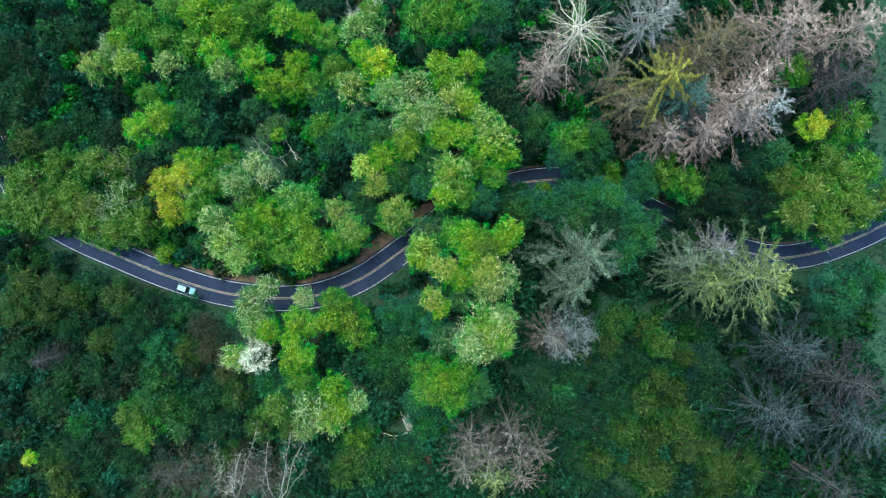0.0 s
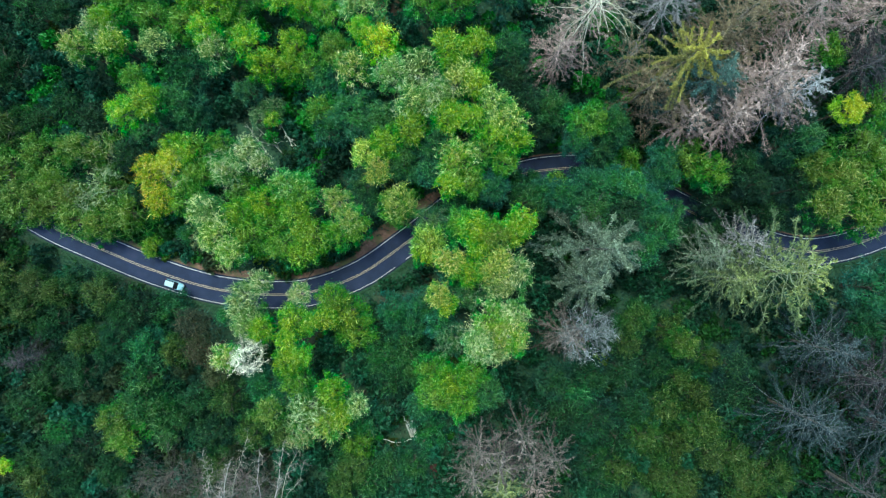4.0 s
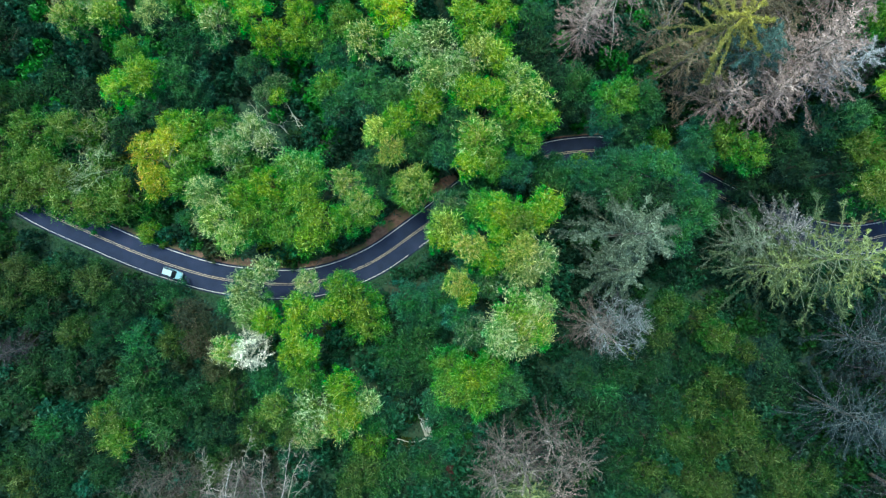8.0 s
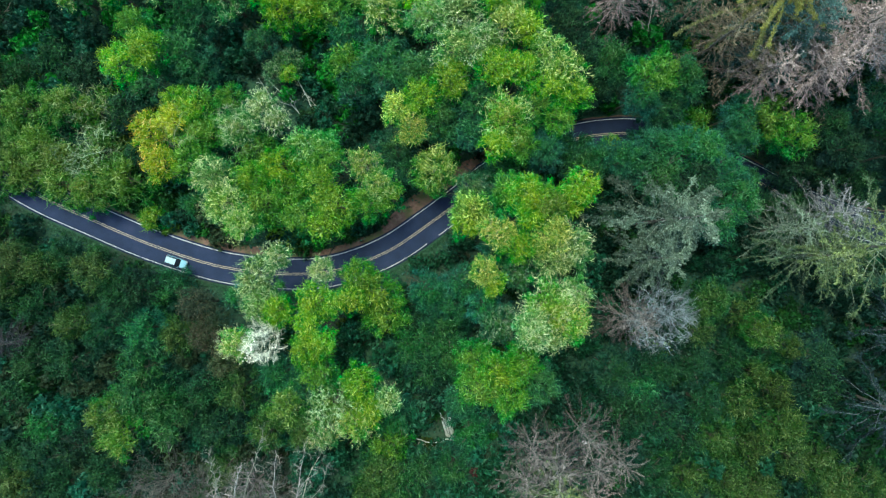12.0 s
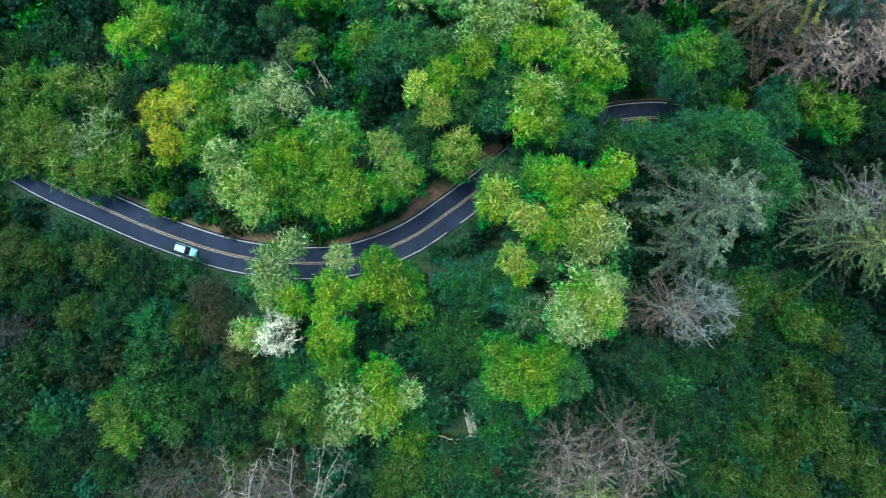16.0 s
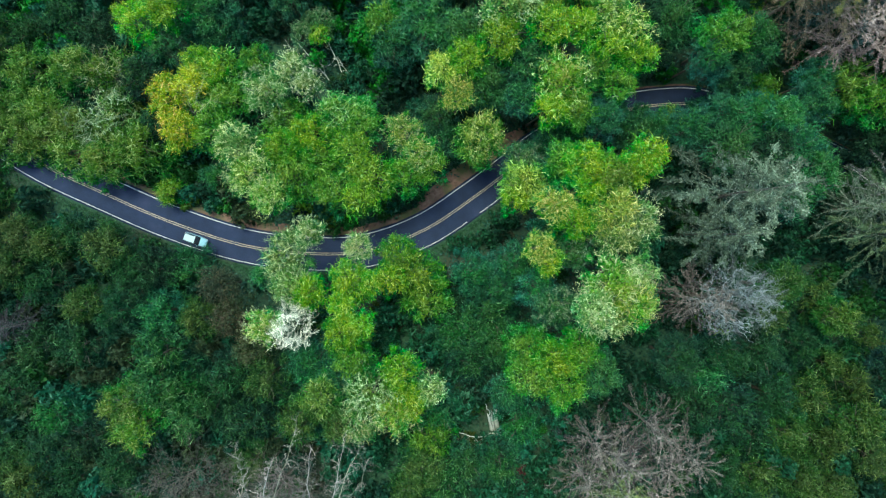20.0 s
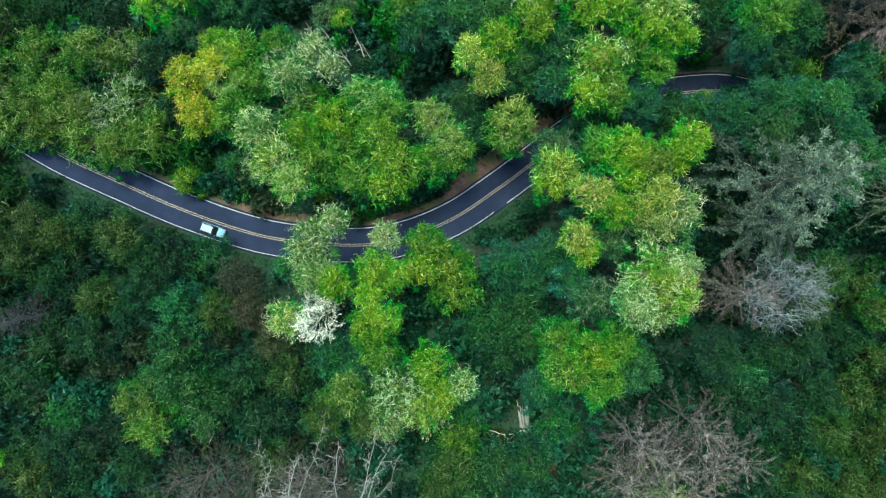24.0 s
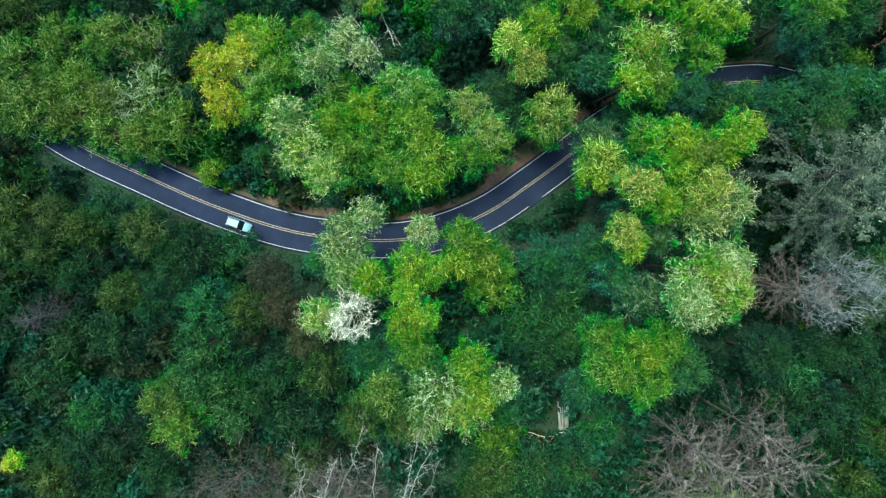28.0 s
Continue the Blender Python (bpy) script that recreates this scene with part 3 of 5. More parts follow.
# ---------------------------------------------------------------- conifers and bare trees
def conifer_meshes(seed, tall, wide, levels, per, low, rise, droop, side_boughs, twigs, twig_long, twig_wide, needles, needle_long, needle_wide,
                   thick=0.10, puff=0.0, slim=0.7):
    """A trunk mesh, and for each bough of a conifer its height up the tree, its wood and its spray of twigs and needles."""
    rng = np.random.default_rng(seed)
    trunk = Heap()
    lean = np.cumsum(rng.normal(0, 0.07, (10, 2)), axis=0)
    trunk.tube(np.c_[lean, np.linspace(-0.5, tall, 10)], np.linspace(0.42, 0.03, 10), 8)
    boughs = []
    for k in range(levels):
        for i in range(per):
            f = min((k + rng.uniform(0, 1)) / levels, 0.99)
            reach = wide * (1 - f) ** slim * 0.95 + 0.9
            a = i * 2 * math.pi / per + k * 1.1 + rng.uniform(-0.4, 0.4)
            length = reach * rng.uniform(0.6, 1.12)
            out = np.array([math.cos(a), math.sin(a), 0.0])
            side = np.array([-out[1], out[0], 0.0])
            t = np.linspace(0, 1, 7)
            bow = rng.uniform(-0.28, 0.28)
            foot = np.r_[[np.interp(f, np.linspace(0, 1, 10), lean[:, c]) for c in (0, 1)], tall * (low + (0.99 - low) * f)]
            spine = foot + out * (t * length)[:, None] + side * (bow * length * t * t)[:, None]
            spine[:, 2] += length * ((rise + 0.4 * f) * t - (droop + 0.3 * (1 - f)) * t * t)
            spine[1:] += rng.normal(0, 0.05 * length ** 0.5, (6, 3))
            lines = [spine]
            for j in range(int(side_boughs * length)):
                s = (-1, 1)[j % 2]
                q = rng.uniform(0.2, 0.92)
                p = np.array([np.interp(q, t, spine[:, c]) for c in range(3)])
                angle = s * rng.uniform(0.35, 0.95)
                w = out * math.cos(angle) + side * (math.sin(angle) + bow * q)
                u = np.linspace(0, 1, 4)[:, None]
                run = length * rng.uniform(0.16, 0.36) * (1.15 - 0.6 * q)
                line = p + w * u * run - side * (s * 0.15 * run) * u * u + np.array([0, 0, 1]) * (0.2 * u - 0.25 * u * u) * run
                lines.append(line + rng.normal(0, 0.05, line.shape))
            wood, spray = Heap(), Heap()
            for number, line in enumerate(lines):
                span, d = np.linalg.norm(line[-1] - line[0]), unit(line[-1] - line[0])
                if number == 0:
                    wood.tube(line, np.linspace(thick, thick * 0.25, 7) * (0.5 + 0.5 * length / wide), 4)
                else:
                    spray.wisps(rng, line[:1], d[None], span, thick * 0.9, 0.06)
                across = unit(np.cross(d, (0, 0, 1.0)))
                steps = np.linspace(0, 1, len(line))
                n = int(span * twigs)
                if n:
                    q = 1.02 - 0.9 * rng.uniform(0, 1, n) ** 1.2
                    p = np.stack([np.interp(q, steps, line[:, c]) for c in range(3)], 1)
                    w = unit(d * 0.8 + across * (rng.choice((-1.0, 1.0), n) * rng.uniform(0.2, 1.1, n))[:, None] + rng.normal(0, 0.3, p.shape))
                    spray.wisps(rng, p, w, twig_long * rng.uniform(0.4, 1.3, n), twig_wide * rng.uniform(0.6, 1.3, n), 0.2)
                n = int(span * needles)
                if n:
                    q = 1.06 - 0.92 * rng.uniform(0, 1, n) ** 1.3
                    p = np.stack([np.interp(q, steps, line[:, c]) for c in range(3)], 1) + rng.normal(0, 0.1 + puff, (n, 3))
                    w = unit(d * 0.9 + across * (rng.choice((-1.0, 1.0), n) * rng.uniform(0.2, 0.9, n))[:, None] + rng.normal(0, 0.4, p.shape))
                    normal = unit(rng.normal(0, 0.5, p.shape) + np.array([0, 0, 1.0]))
                    spray.leaves(p, normal, w, needle_long * rng.uniform(0.6, 1.4, n), needle_wide * rng.uniform(0.6, 1.3, n), 0.1)
            boughs.append((f, wood.mesh("bough", TWIG), spray.mesh("spray", LEAVES) if spray.count else None))
    return trunk.mesh("trunk", BARK, True), boughs


def bare_meshes(seed, tall, wide, boughs, depth, thick, steepest, curl):
    """A trunk mesh and the boughs of a leafless tree, steep and many-forked."""
    rng = np.random.default_rng(seed)
    trunk, made = Heap(), []
    zs = np.linspace(-0.4, tall * 0.55, 7)
    line = np.c_[np.cumsum(rng.normal(0, 0.08, (7, 2)), axis=0), zs]
    trunk.tube(line, np.linspace(0.30, 0.14, 7), 8)
    for i in range(boughs):
        a = i * 2.4 + rng.uniform(-0.4, 0.4)
        steep = rng.uniform(0.35, steepest)
        way = unit(np.array([math.cos(a), math.sin(a), steep]))
        length = min(wide * rng.uniform(0.5, 0.8) * math.sqrt(1 + steep * steep) * 0.60, tall * 0.36)
        wood = Heap()
        grow(wood, rng, line[rng.integers(3, 7)], way, length, thick, depth, 0.42, 4, 0.03, 4, curl)
        made.append((i / max(boughs, 1), wood.mesh("bough", TWIG), None))
    return trunk.mesh("trunk", BARK, True), made


def curly_meshes(seed, tall, wide, boughs, fan=1.9, twig=0.04, forks=3, spread=0.8, curl=0.5):
    """A dead crown of many short, curling, bleached boughs on a trunk."""
    rng = np.random.default_rng(seed)
    trunk, made = Heap(), []
    line = np.c_[np.cumsum(rng.normal(0, 0.08, (7, 2)), axis=0), np.linspace(-0.4, tall * 0.72, 7)]
    trunk.tube(line, np.linspace(0.28, 0.12, 7), 8)
    for i in range(boughs):
        r = math.sqrt(rng.uniform(0.02, 1.0)) * 0.86
        a = rng.uniform(-fan, fan)
        end = np.array([r * wide * math.cos(a), r * wide * math.sin(a), tall * (0.92 - 0.28 * r * r) + rng.uniform(-0.5, 0.3)])
        root = line[rng.integers(3, 7)]
        mid = root + (end - root) * np.array([0.72, 0.72, 0.45]) + rng.normal(0, 0.08 * wide, 3)
        wood = Heap()
        wood.tube([root, mid, end], (twig * 0.4, twig * 0.3, twig * 0.7), 3)
        for _ in range(forks):
            way = unit(np.array([math.cos(a) * (0.2 + r), math.sin(a) * (0.2 + r), 0.6]) + rng.normal(0, 0.75 * spread, 3))
            grow(wood, rng, end, way, rng.uniform(0.17, 0.41) * wide, twig, 2, spread, 3, 0.03, 4, curl)
        made.append((i / max(boughs, 1), wood.mesh("bough", TWIG), None))
    return trunk.mesh("trunk", BARK, True), made


def limb_tree(x, y, crotch, tips, seed, words, thick=0.062, bark=None, twig=(0.33, 0.30, 0.27)):
    """A dead tree whose long pale limbs reach far out to their tips, with forked twigs on them."""
    rng = np.random.default_rng(seed)
    low = float(ground(x, y)[0])
    base = new("bare_tree")
    base.location = (x, y, low)
    tagged(base, words, "tree", "leafless trees of the wood")
    h = Heap()
    h.tube(np.c_[np.cumsum(rng.normal(0, 0.08, (7, 2)), axis=0), np.linspace(-0.4, crotch - low, 7)], np.linspace(0.36, 0.22, 7), 8)
    child("trunk", h.mesh("trunk", BARK, True), base)
    for tip in tips:
        t = np.linspace(0, 1, 9)[:, None]
        root = np.array([0, 0, crotch - low - rng.uniform(0.3, 3.0)])
        end = np.array(tip) - np.array([x, y, low])
        bow = np.array([rng.normal(0, 0.7), rng.normal(0, 0.4), 0.16 * np.linalg.norm(end - root)])
        line = root + (end - root) * t + bow * np.sin(t * 3.14) + np.cumsum(rng.normal(0, 0.30, (9, 3)), axis=0) * np.sin(t * 3.14)
        h = Heap()
        h.tube(line, np.linspace(thick, thick * 0.35, 9), 4)
        limb = child("limb", h.mesh("limb", TWIG), base, colour=tuple(c * rng.uniform(0.85, 1.1) for c in bark or STEM_WHITE))
        h = Heap()
        for k in (2, 3, 3, 4, 4, 5, 5, 5, 6, 6, 6, 6, 7, 7, 7, 7, 8, 8, 8, 8):
            way = unit(unit(end - root) * 0.7 + rng.normal(0, 0.55, 3))
            grow(h, rng, line[k], way, rng.uniform(0.8, 2.0), thick * 0.5, 2, 0.6, 2, 0.02, 3, 0.4)
        child("twig_spray", h.mesh("twig_spray", TWIG), limb, colour=twig)["kind"] = "stuff"
    return base


# Kinds of conifer, each 34 m tall and 11 m from trunk to bough tip.
TALL, WIDE = 34.0, 11.0
OLD = [conifer_meshes(101 + i, TALL, WIDE, 9, 9, 0.34, 0.30, 0.20, 0.5, 6.5, 0.60, 0.12, 4, 0.4, 0.10, 0.06) for i in range(2)]
PUFFY = [conifer_meshes(103 + i, TALL, WIDE, 7, 7, 0.36, 0.28, 0.18, 0.55, 2.0, 0.6, 0.10, 17, 0.5, 0.20, 0.045, 0.17) for i in range(2)]
STAR = [conifer_meshes(105, TALL, WIDE, 6, 8, 0.60, 0.30, 0.42, 0.0, 0.0, 0.5, 0.05, 46, 0.40, 0.085, 0.04, 0.05, 0.75)]
GHOST = [conifer_meshes(111 + i, TALL, WIDE, 8, 9, 0.36, 0.30, 0.22, 0.5, 12.0, 0.60, 0.085, 0, 0.5, 0.05, 0.045) for i in range(2)]
SPIDER = [conifer_meshes(115, TALL, WIDE, 3, 15, 0.62, 0.30, 0.50, 0.35, 5.0, 0.5, 0.07, 0, 0.5, 0.05, 0.075, 0.0, 0.4)]
HAZE = [conifer_meshes(117, TALL, WIDE, 6, 7, 0.45, 0.45, 0.15, 0.7, 8.0, 0.5, 0.07, 0, 0.5, 0.05, 0.03)]
PLUME = [conifer_meshes(161, TALL, WIDE, 6, 6, 0.55, 0.75, 0.30, 0.6, 11.0, 0.5, 0.07, 3, 0.4, 0.10, 0.034, 0.1, 0.45)]
BARE = [bare_meshes(121 + i, 18.0, 8.0, 24, 3, 0.07, 2.4, 0.2) for i in range(3)]
BONE = [curly_meshes(131, 14.0, 4.6, 64, 3.14, 0.042, 3, 1.0, 0.6)]
SILVERY = [curly_meshes(133, 14.0, 4.6, 56, 3.14, 0.024, 3, 1.0, 0.6)]


def wooden(name, words, category, group, x, y, top, radius, shape, high, wide, bough, spray=None, crest=None):
    """Puts up a tree that is built bough by bough; the sprays turn from one colour, darkened as if shaded, to that of
    the crest with their height.
    """
    trunk, boughs = shape
    low = float(ground(x, y)[0])
    base = new(name)
    base.location = (x, y, low)
    base.rotation_euler = (0, 0, DICE.uniform(0, 6.28) if shape is not BONE[0] else -0.3)
    base.scale = (radius / wide, radius / wide, (top - low) / high)
    tagged(base, words, category, group)
    child("trunk", trunk, base, colour=bough)
    for f, wood, needles in boughs:
        limb = child("bough", wood, base, colour=bough)
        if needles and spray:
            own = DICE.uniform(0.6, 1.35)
            # Low sprays darker: the tree's inner shade is put into their colour.
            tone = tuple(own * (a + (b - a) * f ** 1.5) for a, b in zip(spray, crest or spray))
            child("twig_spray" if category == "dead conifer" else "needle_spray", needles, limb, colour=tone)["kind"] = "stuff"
    return base


def conifer(x, y, top, radius, kind, bough, spray, crest, words):
    dead = words.startswith("dead")
    return wooden("dead_conifer" if dead else "conifer", words, "dead conifer" if dead else "conifer", "conifers of the wood", x, y, top, radius,
                  DICE.choice(kind), TALL, WIDE, bough, spray, crest)


def bare_tree(x, y, top, radius, bough, words, kind=None):
    high, wide = (14.0, 4.6) if kind in (BONE, SILVERY) else (18.0, 8.0)
    return wooden("bare_tree", words, "tree", "leafless trees of the wood", x, y, top, radius, DICE.choice(kind or BARE), high, wide, bough)


BRONZE, PINK = (0.072, 0.060, 0.053), (0.155, 0.125, 0.118)
BONE_WHITE, STEM_WHITE = (0.85, 0.85, 0.70), (0.31, 0.31, 0.27)
# Colours of conifers: wood, spray low down with inner shade painted in, spray at the crest.
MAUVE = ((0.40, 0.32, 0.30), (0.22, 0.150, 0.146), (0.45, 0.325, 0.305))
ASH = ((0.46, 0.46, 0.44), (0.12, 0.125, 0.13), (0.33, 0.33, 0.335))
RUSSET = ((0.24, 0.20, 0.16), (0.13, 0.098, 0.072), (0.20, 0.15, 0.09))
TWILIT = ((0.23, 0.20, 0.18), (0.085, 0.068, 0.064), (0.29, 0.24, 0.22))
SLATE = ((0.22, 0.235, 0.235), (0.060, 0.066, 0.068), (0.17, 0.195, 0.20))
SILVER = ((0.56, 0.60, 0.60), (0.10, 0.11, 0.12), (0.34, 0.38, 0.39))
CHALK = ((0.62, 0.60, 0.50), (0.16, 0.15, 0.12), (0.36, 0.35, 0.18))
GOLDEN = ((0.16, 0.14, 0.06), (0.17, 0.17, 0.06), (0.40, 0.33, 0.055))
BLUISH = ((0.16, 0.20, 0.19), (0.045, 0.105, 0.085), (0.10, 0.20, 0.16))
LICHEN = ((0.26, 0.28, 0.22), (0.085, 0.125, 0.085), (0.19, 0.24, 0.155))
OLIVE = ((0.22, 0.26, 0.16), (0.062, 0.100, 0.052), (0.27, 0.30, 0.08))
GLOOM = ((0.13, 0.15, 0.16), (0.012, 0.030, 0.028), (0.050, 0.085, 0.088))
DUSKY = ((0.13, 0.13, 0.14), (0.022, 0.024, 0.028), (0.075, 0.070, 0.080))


# ---------------------------------------------------------------- the trees, one by one

# the hollow inside the bend
tree(-82.5, 43.1, 3.2, 4.0, "straw", 1)
tree(-73.6, 43.3, 4.7, 4.0, "lime", 1)
tree(-78.1, 47.8, 2.7, 3.7, "sage", 2)
tree(-64.3, 42.9, 5.1, 3.6, "sage")
tree(-69.0, 36.1, 3.4, 4.0, "green")
tree(-65.5, 30.2, 6.2, 4.2, "lime")
tree(-70.6, 28.0, 6.0, 3.9, "lime")
tree(-66.8, 25.3, 3.6, 5.3, "sea")
tree(-60.8, 31.2, 3.0, 5.6, "sea")
tree(-58.2, 27.7, 0.7, 4.6, "teal")
tree(-59.3, 38.8, 1.0, 5.7, "teal")
tree(-51.6, 42.2, 4.4, 4.3, "sage", 1)
tree(-53.5, 46.3, 5.5, 4.0, "lime")
tree(-44.1, 43.8, 4.8, 4.2, "lime")
tree(-40.9, 39.0, 3.9, 4.5, "lime")
tree(-45.6, 34.5, -0.5, 3.8, "sea")
tree(-47.7, 48.7, 2.5, 4.8, "green")
tree(-33.9, 43.3, 4.5, 4.0, "lime")
tree(-35.0, 38.1, 4.5, 3.3, "lime")
tree(-30.8, 38.2, 2.9, 4.3, "green")
tree(-28.5, 35.3, 2.7, 3.7, "teal")
tree(-40.6, 30.4, -3.0, 3.7, "sea", 1)
tree(-40.4, 28.0, -2.6, 2.0, "lime")
tree(-43.9, 28.4, -3.4, 2.5, "sea", 1)
tree(-20.8, 37.0, 9.5, 4.3, "straw", 1)
tree(-25.3, 42.0, 5.0, 3.9, "green")
tree(-14.7, 41.8, 10.3, 4.3, "gold")
tree(-18.5, 44.6, 10.0, 3.4, "lime")
tree(-28.3, 28.7, 4.0, 4.2, "green")
tree(-26.5, 24.7, 4.1, 4.2, "teal")
tree(-20.5, 28.0, 7.2, 6.2, "sea")
tree(-11.9, 35.1, 11.0, 4.1, "sage", 1)
tree(-6.5, 35.9, 12.0, 4.3, "sage", 1)
tree(-6.5, 29.2, 13.2, 5.2, "sage", 1)
tree(-14.2, 25.9, 8.6, 4.6, "sea")
tree(-8.1, 23.5, 12.1, 4.2, "lime")
tree(-13.5, 20.5, 10.7, 3.8, "lime")
tree(-17.8, 18.6, 10.4, 3.1, "straw")
tree(-15.1, 14.6, 10.4, 2.9, "straw")
tree(-10.3, 17.2, 8.5, 4.9, "sea")
tree(-3.2, 19.6, 10.4, 4.5, "sea")
tree(-10.8, 8.4, 8.2, 4.3, "straw", 1)

# the left side above the road
tree(-87.2, 30.8, -2.0, 5.0, "dull")
tree(-81.0, 27.9, -1.0, 4.0, "dull")
tree(-92.8, 28.0, -1.0, 4.5, "dull")
tree(-91.0, 20.1, 3.3, 5.1, "moss")
tree(-84.1, 20.1, 3.0, 4.0, "moss")
tree(-81.8, 21.2, 2.9, 3.2, "moss")
tree(-77.5, 19.3, 1.9, 5.9, "moss", 1)
tree(-71.8, 19.3, 1.3, 4.1, "dull")
tree(-88.5, 12.7, 2.5, 4.6, "moss")
tree(-92.8, 12.6, 3.1, 4.8, "moss")
tree(-89.5, 7.5, 2.9, 4.8, "moss")
tree(-83.8, 10.4, 2.7, 4.6, "moss")
tree(-82.9, 5.7, 3.4, 5.3, "moss")
tree(-76.6, 10.5, 2.6, 6.5, "moss", 1)
tree(-71.1, 6.3, 4.2, 5.8, "moss")
tree(-77.2, 3.4, 4.2, 5.0, "moss")
tree(-99.4, 16.0, 3.8, 5.9, "moss")
tree(-101.3, 9.0, 4.2, 5.8, "moss")
tree(-68.4, 10.5, 2.0, 3.5, "dull")

# the group with the golden tree
tree(-59.4, 20.8, 5.8, 3.5, "lime")
tree(-65.2, 15.0, 5.0, 4.3, "gold")
tree(-60.3, 17.1, 5.9, 4.0, "gold")
tree(-63.0, 9.1, 6.2, 3.5, "gold")
tree(-57.2, 18.8, 5.9, 2.8, "lime")
tree(-57.1, 19.1, 3.4, 5.3, "green")
tree(-54.9, 14.3, 4.6, 5.0, "green")
tree(-57.5, 9.1, 4.9, 4.7, "green")
tree(-53.6, 6.2, 5.9, 3.6, "green")
tree(-50.2, 21.4, 4.7, 3.4, "green")
tree(-47.4, 15.6, 8.1, 4.0, "sage", 2)
tree(-43.8, 19.8, 5.2, 3.1, "sage", 2)
tree(-40.5, 16.7, 6.5, 2.4, "sage", 2)
tree(-51.6, 6.5, 8.5, 4.0, "sage", 2)
tree(-49.6, 1.5, 9.5, 3.8, "straw", 2)
tree(-46.1, -2.3, 10.0, 3.8, "straw", 2)
tree(-44.8, 11.3, 5.7, 4.4, "green")
tree(-44.7, 6.1, 7.8, 4.3, "fresh")
tree(-39.9, 8.2, 9.0, 4.1, "lime")
tree(-42.8, 1.1, 6.9, 5.4, "green")
tree(-38.8, 3.4, 6.9, 4.4, "green")
tree(-34.1, 11.6, 8.3, 4.7, "green", 1)
tree(-31.2, 9.9, 8.7, 4.0, "green")
tree(-32.9, 6.1, 8.2, 3.8, "fresh")
tree(-29.6, 1.1, 8.6, 5.0, "fresh")
tree(-35.3, -1.1, 7.6, 4.4, "green")
tree(-31.0, -2.8, 9.5, 3.3, "fresh")
tree(-24.0, 8.8, 8.7, 3.4, "straw", 1)
tree(-21.1, 4.9, 9.7, 3.4, "straw", 1)
tree(-23.1, 1.7, 7.4, 3.9, "green")
tree(-19.2, 2.8, 7.4, 3.1, "green")
tree(-67.0, -1.2, -1.2, 2.9, "fresh")
tree(-11.6, 6.4, 4.6, 3.7, "green")
tree(-15.6, 8.6, 2.2, 3.5, "teal")
tree(-18.6, 12.4, 3.0, 3.6, "sea")
tree(-58.8, 1.6, -1.6, 3.3, "teal")
tree(-54.4, 0.4, -1.2, 3.2, "sea")
shrub(-66.2, -1.5, 2.5, "teal")
shrub(-70.5, 2.2, 3.2, "teal")
shrub(-63.6, 2.9, 3.7, "teal")
shrub(-60.7, 0.4, 3.0, "dull")
shrub(-64.4, -2.7, 2.7, "green")
shrub(-58.2, -3.3, 2.7, "teal")
shrub(-43.2, -4.5, 2.7, "green")
shrub(-39.5, -5.9, 2.7, "green")
shrub(-34.6, -5.9, 2.2, "teal")
shrub(-28.5, -3.8, 2.7, "teal")
shrub(-22.4, -1.3, 2.7, "teal")

# trees between the bend and the second stretch of road
tree(-0.1, 39.9, 12.8, 4.6, "lime")
tree(5.7, 40.3, 13.2, 4.4, "lime")
tree(2.0, 33.4, 13.2, 4.4, "straw", 1)
tree(-2.8, 30.8, 13.1, 4.7, "sage", 1)
tree(-0.1, 25.4, 13.2, 4.2, "lime")
tree(5.2, 32.2, 13.2, 3.3, "lime")
tree(4.1, 25.3, 13.5, 3.3, "lime")
tree(8.8, 28.3, 14.2, 3.7, "straw", 1)
tree(12.0, 24.7, 14.4, 4.3, "straw", 1)
tree(13.6, 20.5, 13.8, 3.5, "lime")
tree(9.4, 22.1, 14.0, 3.7, "lime")
tree(7.0, 18.9, 11.0, 3.8, "green")
tree(11.3, 16.2, 10.9, 3.3, "green")
tree(2.0, 16.3, 14.3, 5.0, "straw", 1)
tree(4.9, 12.4, 11.5, 4.2, "green")
tree(-0.1, 11.5, 13.7, 3.0, "lime")
tree(-4.3, 14.4, 8.3, 3.3, "teal")
tree(9.2, 10.8, 11.0, 3.5, "teal")
tree(13.0, 41.4, 8.1, 4.3, "deep")
tree(14.1, 35.9, 7.4, 4.0, "dull")
tree(16.7, 30.3, 6.8, 4.0, "dull")
tree(22.3, 28.8, 6.5, 5.0, "deep")
tree(28.7, 25.1, 13.0, 5.2, "green")
tree(33.8, 24.4, 11.5, 5.2, "deep")
tree(31.7, 19.7, 8.1, 4.2, "deep")
tree(26.9, 21.1, 11.1, 3.7, "teal")
tree(20.5, 24.7, 3.1, 3.5, "dull")
tree(17.4, 9.1, 6.0, 4.8, "deep")
tree(20.0, 10.4, 5.4, 3.6, "teal")
tree(24.2, 10.0, 9.1, 3.8, "teal")
tree(29.4, 12.1, 10.3, 4.3, "teal")
tree(34.8, 11.0, 10.6, 5.5, "teal")
tree(37.1, 11.4, 14.2, 3.0, "sea")
tree(30.0, 6.0, 12.4, 5.2, "sea")
tree(36.1, 5.0, 11.8, 5.2, "dull")
tree(43.6, 2.3, 11.7, 5.0, "sea")
tree(42.0, 7.8, 10.1, 4.3, "teal")
tree(39.8, -1.5, 11.7, 4.2, "teal")
tree(50.5, 17.5, 8.2, 5.7, "green")
tree(55.6, 15.1, 9.0, 4.6, "green")
tree(46.6, 19.1, 7.9, 3.8, "teal")
tree(45.3, 14.6, 8.3, 3.8, "teal")
tree(61.5, 16.8, 9.1, 4.3, "dull")
